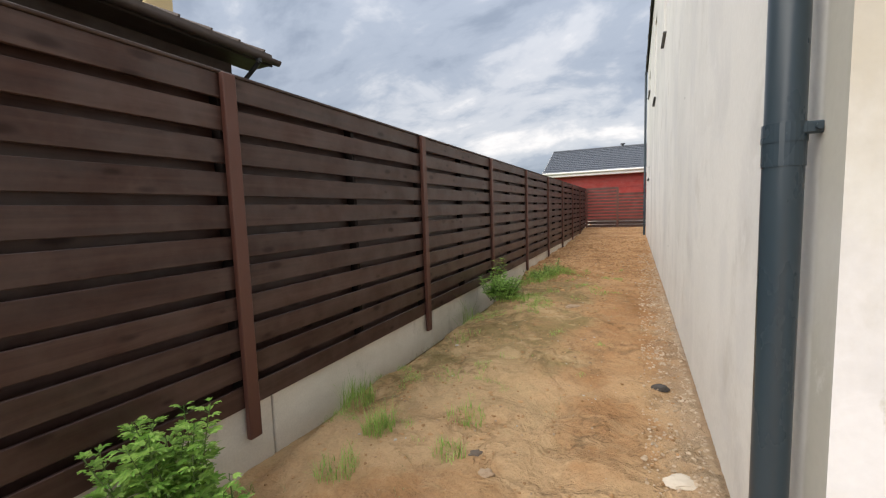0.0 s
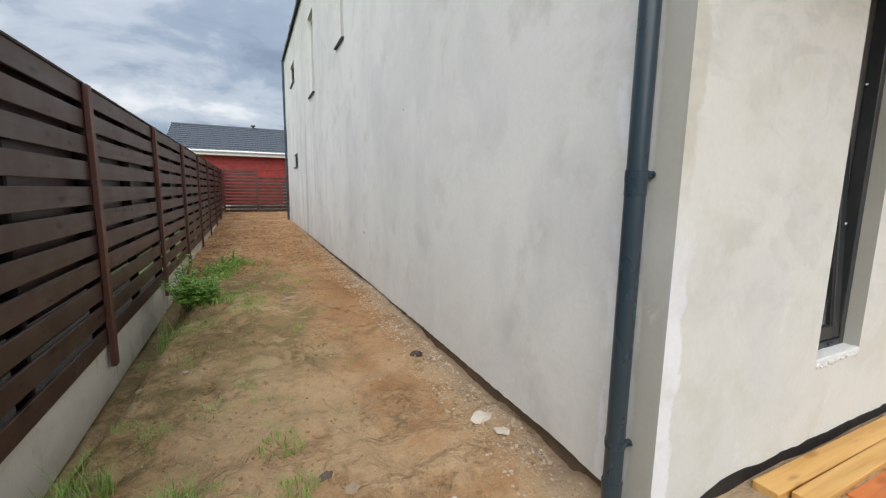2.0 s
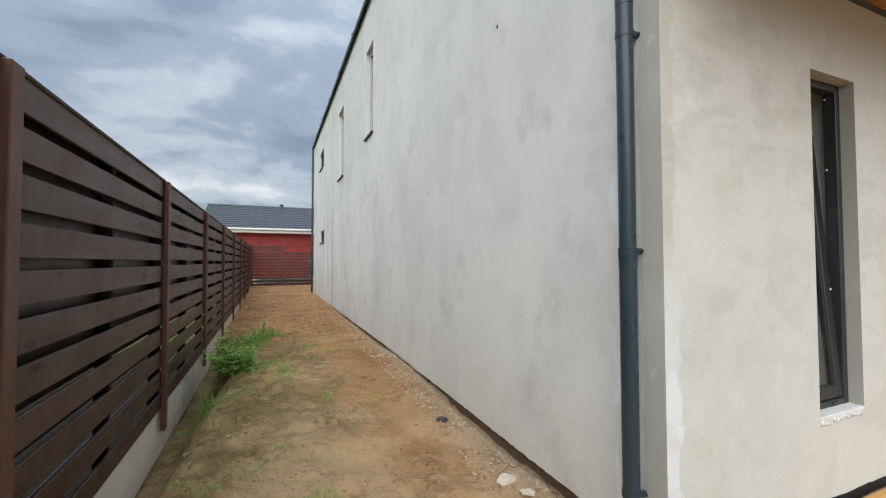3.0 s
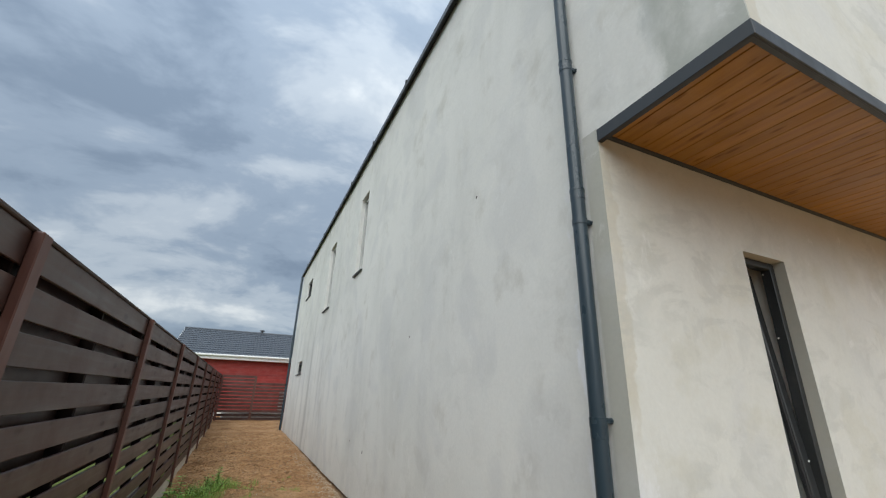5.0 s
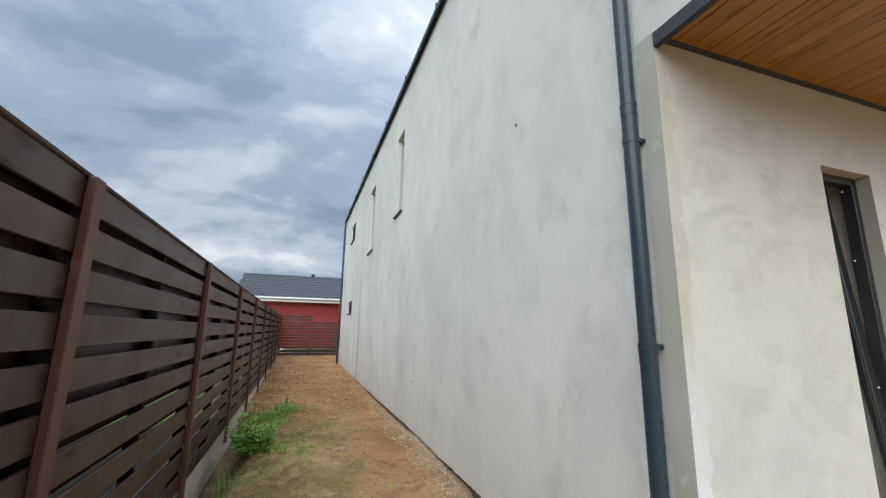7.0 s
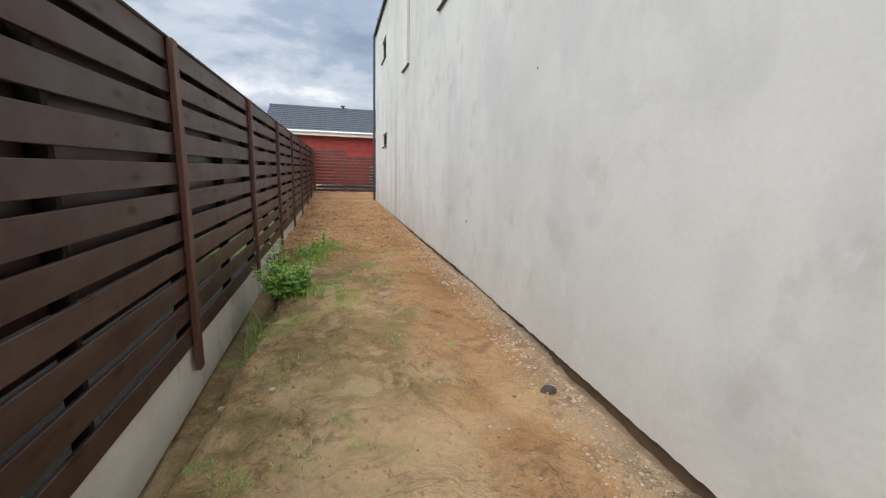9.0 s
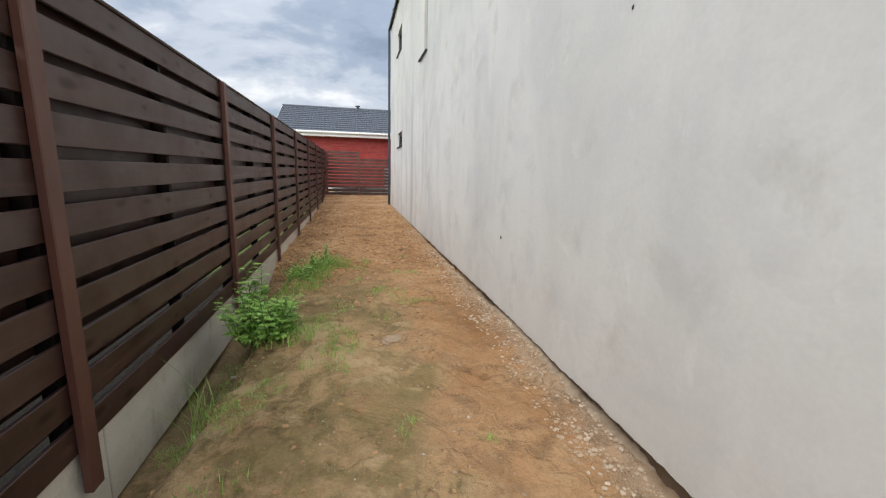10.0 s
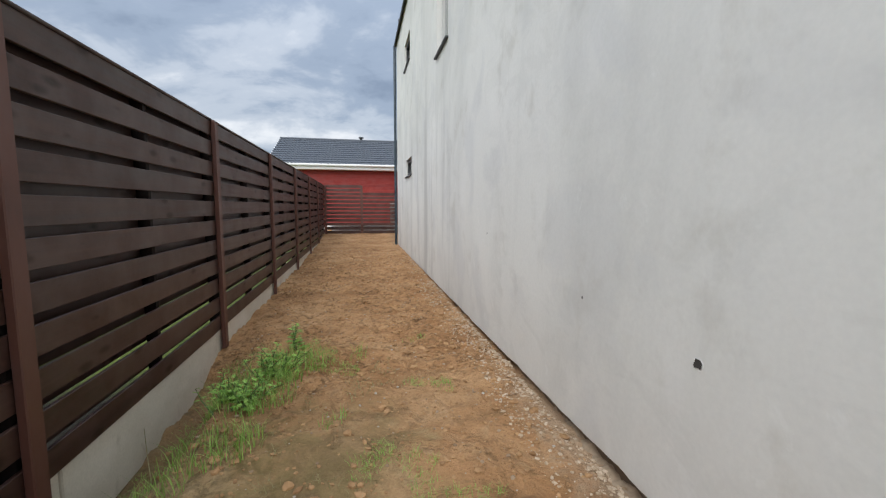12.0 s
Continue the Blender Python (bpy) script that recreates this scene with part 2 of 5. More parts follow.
def wood_material(name, dark, mid, pale, rough=0.6, along=1, grain=1.0, knots=0.5, knot_colour=(0.02, 0.014, 0.012), bump=0.25, spec=0.5, knot_plane=((1, 3.0), (2, 7.0))):
    k = Mat(name, rough=rough, spec=spec, vary=37.0)
    st = [26.0, 26.0, 26.0]
    st[along] = 1.3
    g = k.noise(1.0 * grain, 6, 0.6, tuple(st), 0.6)
    c = k.ramp(g, (0.28, dark), (0.5, mid), (0.75, pale))
    c = k.mix(0.5, c, k.ramp(k.rand, (0.0, 0.62), (1.0, 1.0)), "MULTIPLY")
    wear = k.noise(2.2, 5, 0.65)
    c = k.mix(k.math("MULTIPLY", k.step(wear, 0.52, 0.75), 0.45), c, pale)
    flat = k.t.nodes.new("ShaderNodeCombineXYZ")
    sep = k.t.nodes.new("ShaderNodeSeparateXYZ")
    k.link(k.co, sep.inputs[0])
    for j, (ax, sc) in enumerate(knot_plane):
        k.link(k.math("MULTIPLY", sep.outputs[ax], sc), flat.inputs[j])
    vor = k.t.nodes.new("ShaderNodeTexVoronoi")
    vor.voronoi_dimensions = "2D"
    vor.inputs["Scale"].default_value = 1.0
    k.link(flat.outputs[0], vor.inputs["Vector"])
    kn = k.math("ADD", vor.outputs["Distance"], k.math("MULTIPLY", k.step(k.noise(1.7, 2, 0.5, shift=(3, 1, 6)), 0.40, 0.56), 0.16))
    kn = k.math("ADD", kn, k.math("MULTIPLY", k.math("SUBTRACT", k.noise(30, 3), 0.5), 0.06))
    knot = k.math("SUBTRACT", 1.0, k.step(kn, 0.06, 0.23))
    c = k.mix(k.math("MULTIPLY", knot, knots), c, knot_colour)
    sheen = k.math("MULTIPLY", k.math("SUBTRACT", 1.0, k.math("MULTIPLY", knot, 0.85 * knots)), k.ramp(k.noise(3.0, 5, 0.6, shift=(2, 8, 3)), (0.35, 0.6), (0.65, 1.25)))
    k.put(k.math("MULTIPLY", sheen, spec), k.b.inputs["Specular IOR Level"])
    k.rough(k.ramp(g, (0.3, rough - 0.08), (0.7, min(1.0, rough + 0.1))))
    return k.color(c).bump(g, bump, 0.004).m


def metal_material(name, base, rough=0.4, metallic=0.0, dirt=(0.3, 0.28, 0.24), amount=0.2):
    k = Mat(name, rough=rough, metallic=metallic, vary=21.0)
    n = k.noise(6, 5, 0.6, (1, 1, 0.4))
    c = k.mix(k.math("MULTIPLY", k.step(n, 0.5, 0.75), amount), base, dirt)
    f = k.noise(60, 3)
    k.rough(k.ramp(n, (0.3, rough - 0.06), (0.75, min(1, rough + 0.2))))
    return k.color(c).bump(f, 0.05, 0.002).m


def ground_material():
    k = Mat("sandy_soil", rough=0.95, spec=0.2)
    big = k.noise(0.9, 5, 0.6, dist=0.6)
    c = k.ramp(big, (0.3, (0.31, 0.160, 0.070)), (0.5, (0.43, 0.238, 0.112)), (0.72, (0.52, 0.33, 0.175)))
    mid = k.noise(4.5, 6, 0.65, dist=0.8)
    c = k.mix(k.math("MULTIPLY", k.step(mid, 0.5, 0.72), 0.5), c, (0.49, 0.345, 0.20))
    c = k.mix(k.math("MULTIPLY", k.step(k.noise(2.6, 5, 0.6, dist=0.6, shift=(5, 2, 0)), 0.55, 0.66), 0.45), c, (0.20, 0.118, 0.06))
    loose0 = k.step(k.axis(1), 7.0, 8.5)
    # mossy, greyish film on the mound by the fence
    side = k.math("ADD", k.axis(0), k.math("MULTIPLY", k.math("SUBTRACT", big, 0.5), 1.8))
    near = k.math("ADD", k.axis(1), k.math("MULTIPLY", k.math("SUBTRACT", mid, 0.5), 2.0))
    film = k.math("MULTIPLY", k.math("SUBTRACT", 1.0, k.step(side, -0.85, -0.55)), k.math("SUBTRACT", 1.0, k.step(near, 6.6, 8.2)))
    film = k.math("MULTIPLY", film, k.math("ADD", k.math("MULTIPLY", k.step(near, 2.2, 4.0), 0.8), 0.2))
    film = k.math("MULTIPLY", film, k.step(k.noise(2.0, 6, 0.68, shift=(1, 7, 0)), 0.30, 0.52))
    c = k.mix(k.math("MULTIPLY", film, 0.85), c, (0.44, 0.30, 0.155))
    green = k.math("MULTIPLY", film, k.step(k.noise(6.0, 6, 0.7, shift=(8, 3, 0)), 0.5, 0.68))
    c = k.mix(k.math("MULTIPLY", green, 0.45), c, (0.215, 0.215, 0.078))
    moss = k.math("MULTIPLY", film, k.step(k.noise(1.5, 6, 0.62, dist=0.5, shift=(21, 5, 0)), 0.44, 0.56))
    moss = k.math("MULTIPLY", moss, k.step(near, 2.0, 3.2))
    c = k.mix(k.math("MULTIPLY", moss, 0.75), c, (0.225, 0.172, 0.072))
    # the strip nearer the fence is crumbled and grown over, darkened partly for the fence's shade
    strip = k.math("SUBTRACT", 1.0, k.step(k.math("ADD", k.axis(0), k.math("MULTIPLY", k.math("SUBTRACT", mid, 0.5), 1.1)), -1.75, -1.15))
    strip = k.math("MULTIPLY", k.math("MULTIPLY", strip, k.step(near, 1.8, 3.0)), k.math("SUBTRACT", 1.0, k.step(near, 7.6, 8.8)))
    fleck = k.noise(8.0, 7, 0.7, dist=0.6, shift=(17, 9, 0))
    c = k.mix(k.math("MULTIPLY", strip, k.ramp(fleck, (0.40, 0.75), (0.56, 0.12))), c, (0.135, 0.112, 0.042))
    c = k.mix(k.math("MULTIPLY", k.math("SUBTRACT", 1.0, loose0), k.ramp(fleck, (0.36, 0.35), (0.50, 0.0))), c, (0.20, 0.125, 0.06))
    mud = k.math("MULTIPLY", k.math("MULTIPLY", k.math("ADD", film, 0.12, True), k.step(near, 2.6, 4.0)), k.step(k.noise(1.5, 6, 0.66, dist=0.5, shift=(3, 11, 0)), 0.50, 0.63))
    c = k.mix(k.math("MULTIPLY", mud, 0.6), c, (0.21, 0.14, 0.07))
    sand = k.math("MULTIPLY", film, k.step(k.noise(2.3, 6, 0.6, dist=0.5, shift=(13, 1, 0)), 0.52, 0.62))
    c = k.mix(k.math("MULTIPLY", sand, 0.75), c, (0.52, 0.37, 0.205))
    dry = k.math("MULTIPLY", k.math("SUBTRACT", 1.0, k.step(near, 3.0, 4.6)), k.step(k.noise(1.4, 5, 0.6, dist=0.4, shift=(2, 2, 6)), 0.36, 0.56))
    c = k.mix(k.math("MULTIPLY", dry, 0.62), c, (0.58, 0.41, 0.235))
    # pale builders' rubble dust along the house
    dust = k.math("MULTIPLY", k.step(k.math("ADD", k.axis(0), k.math("MULTIPLY", mid, 0.5)), 0.15, 0.42), k.math("GREATER_THAN", k.axis(1), 1.2))
    c = k.mix(k.math("MULTIPLY", dust, 0.5), c, (0.42, 0.34, 0.25))
    lawn = k.math("LESS_THAN", k.axis(0), -2.56)
    crumb = k.noise(13, 5, 0.62, dist=0.5)
    loose = k.step(near, 7.4, 8.6)
    broken = k.math("MULTIPLY", k.step(k.noise(1.6, 5, 0.6, dist=0.5, shift=(2, 17, 0)), 0.46, 0.62), 0.5)
    broken = k.math("ADD", k.math("MULTIPLY", loose, 0.55), k.math("ADD", broken, 0.08), True)
    turned = k.ramp(k.noise(1.3, 6, 0.66, (1, 1.5, 1), 0.5, (6, 6, 1)), (0.36, (0.30, 0.155, 0.070)), (0.50, (0.45, 0.25, 0.118)), (0.66, (0.58, 0.36, 0.19)))
    c = k.mix(k.math("MULTIPLY", loose, 0.8), c, turned)
    c = k.mix(broken, c, k.ramp(crumb, (0.36, 0.45), (0.50, 1.08)), "MULTIPLY")
    # washed edges and shrinkage cracks in the dry crust
    crack = k.math("SUBTRACT", 1.0, k.step(k.math("ABSOLUTE", k.math("SUBTRACT", k.noise(1.7, 6, 0.6, dist=0.9, shift=(4, 4, 2)), 0.5)), 0.004, 0.022))
    crack = k.math("MULTIPLY", crack, k.step(k.noise(1.3, 4, 0.5, shift=(9, 2, 5)), 0.46, 0.58))
    c = k.mix(k.math("MULTIPLY", crack, 0.18), c, (0.17, 0.10, 0.05))
    # dark soil in the trench under the fence, with some trench shade in its colour
    humus_shade = k.math("MULTIPLY", k.math("SUBTRACT", 1.0, k.step(k.math("ADD", k.axis(0), k.math("MULTIPLY", mid, 0.35)), -2.05, -1.75)), k.math("SUBTRACT", 1.0, k.step(near, 8.6, 9.4)))
    humus_shade = k.math("MULTIPLY", humus_shade, k.step(near, 4.0, 5.5))
    c = k.mix(k.math("MULTIPLY", k.math("SUBTRACT", humus_shade, lawn, True), 0.6), c, (0.20, 0.145, 0.08))
    # lawn on the far side of the fence; its shaded near stretch is painted near-black
    lg = k.ramp(k.noise(9, 6, 0.7), (0.3, (0.085, 0.115, 0.028)), (0.7, (0.20, 0.235, 0.062)))
    c = k.mix(lawn, c, k.mix(k.step(k.axis(1), 8.4, 9.4), (0.035, 0.03, 0.022), lg))
    grit = k.noise(55, 5, 0.7)
    c = k.mix(0.24, c, k.ramp(grit, (0.34, 0.35), (0.58, 1.0)), "MULTIPLY")
    h = k.math("ADD", k.math("ADD", k.math("MULTIPLY", mid, 1.0), k.math("MULTIPLY", k.math("MULTIPLY", crumb, broken), 1.5)), k.math("MULTIPLY", grit, 0.22))
    h = k.math("SUBTRACT", h, k.math("MULTIPLY", crack, 0.18))
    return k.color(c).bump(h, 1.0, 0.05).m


def leaf_material(name, a, b, rough=0.5):
    k = Mat(name, rough=rough, spec=0.35)
    geo = k.t.nodes.new("ShaderNodeNewGeometry")
    c = k.ramp(geo.outputs["Random Per Island"], (0.0, a), (1.0, b))
    c = k.mix(0.4, c, k.ramp(k.noise(30, 3), (0.3, 0.55), (0.7, 1.0)), "MULTIPLY")
    k.b.inputs["Transmission Weight"].default_value = 0.0
    k.b.inputs["Subsurface Weight"].default_value = 0.15
    k.b.inputs["Subsurface Radius"].default_value = (0.01, 0.02, 0.005)
    return k.color(c).m


def stone_material(name, a, b, scale=14.0):
    k = Mat(name, rough=0.9, spec=0.25, vary=9.0)
    geo = k.t.nodes.new("ShaderNodeNewGeometry")
    n = k.noise(scale, 6, 0.65)
    c = k.mix(0.5, k.ramp(n, (0.3, a), (0.7, b)), k.ramp(geo.outputs["Random Per Island"], (0.0, a), (1.0, b)))
    return k.color(c).bump(n, 0.4, 0.006).m


def glass_material():
    k = Mat("window_glass", rough=0.03, spec=0.6)
    k.b.inputs["Transmission Weight"].default_value = 1.0
    k.b.inputs["IOR"].default_value = 1.45
    return k.color((0.85, 0.9, 0.9)).m


def concrete_material():
    k = Mat("plinth_concrete", rough=0.9, spec=0.3, vary=11.0)
    n = k.noise(1.6, 6, 0.65, (1, 1, 2))
    c = k.ramp(n, (0.3, (0.62, 0.575, 0.485)), (0.7, (0.75, 0.71, 0.62)))
    c = k.mix(k.math("MULTIPLY", k.step(k.noise(4, 6, 0.7, (1, 1, 0.5)), 0.55, 0.7), 0.4), c, (0.33, 0.29, 0.22))
    f = k.noise(70, 4, 0.6)
    c = k.mix(0.15, c, k.ramp(f, (0.3, 0.3), (0.7, 1.0)), "MULTIPLY")
    return k.color(c).bump(f, 0.2, 0.004).m


PLASTER = plaster_material()
BOARD = wood_material("dark_stained_board", (0.033, 0.0140, 0.0105), (0.056, 0.0255, 0.0190), (0.090, 0.051, 0.0405), 0.45, 1, 0.7, 0.5, (0.008, 0.004, 0.0035), 0.3, 0.55, ((1, 2.6), (2, 6.5)))
BOARD_X = wood_material("dark_stained_board_across", (0.065, 0.026, 0.020), (0.095, 0.038, 0.030), (0.125, 0.060, 0.048), 0.55, 0, 1.0, 0.4)
# board stain taken near black: the shade between the boards is in this colour
BOARD_SHADED = wood_material("shade_darkened_timber", (0.008, 0.005, 0.004), (0.013, 0.008, 0.0065), (0.020, 0.013, 0.011), 0.7, 2, 0.7, 0.3, (0.006, 0.003, 0.0025), 0.2, 0.2)
CAP = wood_material("weathered_grey_cap", (0.036, 0.022, 0.018), (0.058, 0.037, 0.031), (0.090, 0.065, 0.056), 0.65, 1, 1.2, 0.2)
POST = metal_material("red_brown_painted_steel", (0.105, 0.042, 0.030), 0.45, 0.0, (0.07, 0.04, 0.035), 0.5)
PIPE = metal_material("anthracite_painted_steel", (0.030, 0.048, 0.062), 0.25, 0.0, (0.06, 0.075, 0.085), 0.12)
TRIM = metal_material("dark_grey_sheet_metal", (0.036, 0.041, 0.046), 0.42, 0.0, (0.09, 0.09, 0.09), 0.25)
FRAME = metal_material("anthracite_window_frame", (0.028, 0.031, 0.032), 0.4, 0.0, (0.16, 0.16, 0.15), 0.2)
FRAME_PALE = metal_material("pale_window_frame", (0.50, 0.50, 0.48), 0.4, 0.0, (0.3, 0.3, 0.28), 0.2)
GLASS = glass_material()
# near-black, so the shade of unlit interiors is already in the colour
INSIDE = Mat("interior_shade_black", rough=0.9).color((0.03, 0.03, 0.03)).m
BITUMEN = metal_material("black_bitumen_coat", (0.012, 0.012, 0.013), 0.55, 0.0, (0.06, 0.055, 0.05), 0.35)
SOFFIT = wood_material("varnished_pine", (0.27, 0.112, 0.016), (0.375, 0.172, 0.028), (0.45, 0.225, 0.044), 0.42, 1, 0.8, 0.5, (0.09, 0.028, 0.008), 0.1, 0.5, ((1, 2.8), (0, 11.0)))
PLANK_Y = wood_material("yellow_pine_plank", (0.50, 0.25, 0.07), (0.66, 0.37, 0.11), (0.74, 0.46, 0.17), 0.5, 0, 0.8, 0.5, (0.25, 0.1, 0.03), 0.12, 0.5, ((0, 2.4), (1, 9.0)))
PLANK_O = wood_material("orange_stained_plank", (0.50, 0.13, 0.030), (0.62, 0.19, 0.045), (0.70, 0.25, 0.07), 0.45, 0, 0.8, 0.4, (0.2, 0.06, 0.02), 0.12, 0.5, ((0, 2.4), (1, 9.0)))
CONCRETE = concrete_material()
WHITE_LIME = stone_material("white_lime_mortar", (0.60, 0.59, 0.56), (0.80, 0.79, 0.77), 16.0)
CRUST = stone_material("soiled_mortar_crust", (0.17, 0.115, 0.07), (0.47, 0.37, 0.265), 16.0)
FOOTING = stone_material("soiled_footing", (0.085, 0.058, 0.038), (0.20, 0.145, 0.10), 9.0)
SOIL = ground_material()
WEED = leaf_material("weed_leaf", (0.14, 0.33, 0.042), (0.40, 0.62, 0.14))
GRASS = leaf_material("grass_blade", (0.17, 0.32, 0.045), (0.40, 0.56, 0.14))
DRY = leaf_material("dry_grass_blade", (0.22, 0.20, 0.08), (0.42, 0.37, 0.19), 0.7)
STALK = leaf_material("weed_stalk", (0.10, 0.19, 0.05), (0.15, 0.22, 0.07))
PEBBLE = stone_material("mixed_pebble", (0.22, 0.135, 0.075), (0.48, 0.37, 0.26))
PALE = stone_material("pale_mortar", (0.36, 0.31, 0.25), (0.56, 0.52, 0.46))
LUMP = stone_material("soiled_mortar_lump", (0.46, 0.38, 0.28), (0.74, 0.67, 0.57), 9.0)
SLAG = stone_material("brown_grey_slag", (0.075, 0.058, 0.045), (0.19, 0.155, 0.125), 9.0)
FLATSOIL = stone_material("soil_crumb", (0.20, 0.105, 0.046), (0.56, 0.345, 0.175), 20.0)
RUBBLE = stone_material("tan_mortar_rubble", (0.33, 0.23, 0.135), (0.66, 0.54, 0.41), 20.0)
DARKSTONE = stone_material("dark_slag", (0.035, 0.031, 0.028), (0.10, 0.09, 0.082))
RED = wood_material("red_painted_cladding", (0.25, 0.028, 0.024), (0.32, 0.037, 0.030), (0.36, 0.05, 0.04), 0.6, 0, 0.5, 0.0)
WHITE = metal_material("white_painted_board", (0.78, 0.78, 0.77), 0.5, 0.0, (0.5, 0.5, 0.48), 0.2)
TILE = metal_material("blue_grey_roof_tile", (0.080, 0.092, 0.110), 0.45, 0.0, (0.13, 0.14, 0.15), 0.5)
BROWN_WALL = wood_material("dark_brown_cladding", (0.030, 0.020, 0.015), (0.045, 0.030, 0.022), (0.06, 0.042, 0.032), 0.6, 1, 0.6, 0.0)
BROWN_ROOF = metal_material("brown_roof_sheet", (0.07, 0.05, 0.042), 0.5, 0.0, (0.14, 0.11, 0.09), 0.5)
YELLOW = stone_material("yellow_render", (0.55, 0.42, 0.22), (0.66, 0.52, 0.30), 6.0)


# ---- building helpers ----
def box(bm, x0, x1, y0, y1, z0, z1, bevel=0.0):
    m = Matrix.LocRotScale(((x0 + x1) / 2, (y0 + y1) / 2, (z0 + z1) / 2), None, (x1 - x0, y1 - y0, z1 - z0))
    r = bmesh.ops.create_cube(bm, size=1.0, matrix=m)
    if bevel:
        edges = list({e for v in r["verts"] for e in v.link_edges})
        bmesh.ops.bevel(bm, geom=edges, offset=bevel, segments=1, affect="EDGES")
    return bm


def tube(bm, p, q, r0, r1=None, n=16, caps=True):
    p, q = Vector(p), Vector(q)
    r1 = r0 if r1 is None else r1
    m = Matrix.Translation((p + q) / 2) @ (q - p).to_track_quat("Z", "Y").to_matrix().to_4x4()
    bmesh.ops.create_cone(bm, cap_ends=caps, segments=n, radius1=r0, radius2=r1, depth=(q - p).length, matrix=m)
    return bm


def mesh_of(name, bm, material, smooth=False):
    me = bpy.data.meshes.new(name)
    bm.to_mesh(me)
    bm.free()
    me.materials.append(material)
    if smooth:
        for p in me.polygons:
            p.use_smooth = True
    return me


def part(name, bm, material, parent, label="", smooth=False):
    ob = new(name, mesh_of(name, bm, material, smooth))
    ob.parent = parent
    if label:
        tagged(ob, label)
    return ob


def piece(name, me, parent, loc=(0, 0, 0), rot=(0, 0, 0), scale=(1, 1, 1)):
    ob = new(name, me)
    ob.parent = parent
    ob.location, ob.rotation_euler, ob.scale = loc, rot, scale
    return ob


def raw(name, verts, faces, material, smooth=False):
    me = bpy.data.meshes.new(name)
    me.from_pydata([tuple(v) for v in verts], [], faces)
    me.materials.append(material)
    if smooth:
        for p in me.polygons:
            p.use_smooth = True
    return me


def thing(name, label, category, group="", kind="", loc=(0, 0, 0)):
    ob = new(name)
    ob.location = loc
    ob.empty_display_size = 0.1
    return tagged(ob, label, category, group, kind)


def slab(bm, us, vs, solid, depth, place):
    """A wall of cells between the cuts us and vs, open where solid(u, v) is false; place(u, v, d) gives the point, d from 0 (outer face) to depth."""
    cache = {}

    def vert(i, j, k):
        key = (i, j, k)
        if key not in cache:
            cache[key] = bm.verts.new(place(us[i], vs[j], depth * k))
        return cache[key]

    ok = {(i, j) for i in range(len(us) - 1) for j in range(len(vs) - 1) if solid((us[i] + us[i + 1]) / 2, (vs[j] + vs[j + 1]) / 2)}
    for i, j in ok:
        for k in (0, 1):
            bm.faces.new([vert(i, j, k), vert(i + 1, j, k), vert(i + 1, j + 1, k), vert(i, j + 1, k)])
        for di, dj, a, b in ((-1, 0, (i, j), (i, j + 1)), (1, 0, (i + 1, j), (i + 1, j + 1)), (0, -1, (i, j), (i + 1, j)), (0, 1, (i, j + 1), (i + 1, j + 1))):
            if (i + di, j + dj) not in ok:
                bm.faces.new([vert(*a, 0), vert(*b, 0), vert(*b, 1), vert(*a, 1)])
    bmesh.ops.recalc_face_normals(bm, faces=bm.faces)
    return bm


def lerp_table(table, v):
    for (a, p), (b, q) in zip(table, table[1:]):
        if v <= b:
            f = min(1.0, max(0.0, (v - a) / (b - a)))
            return p + (q - p) * (f * f * (3 - 2 * f))
    return table[-1][1]


def smooth01(v, lo, hi):
    f = min(1.0, max(0.0, (v - lo) / (hi - lo)))
    return f * f * (3 - 2 * f)


# ---- ground ----
RISE = [(-8, -0.10), (1.0, -0.07), (3.0, -0.02), (5.6, 0.10), (7.5, 0.08), (10, 0.08), (14, 0.115), (18.5, 0.165), (21.9, 0.35), (26, 0.37)]
TRENCH = [(-3, -0.29), (2.0, -0.235), (4.0, -0.275), (6.0, -0.305), (7.2, -0.25), (8.8, -0.225), (10, -0.2)]
WALL_X, FENCE_X = 0.188, -2.46
SKEW = 0.001    # the house stands this much askew to the fence


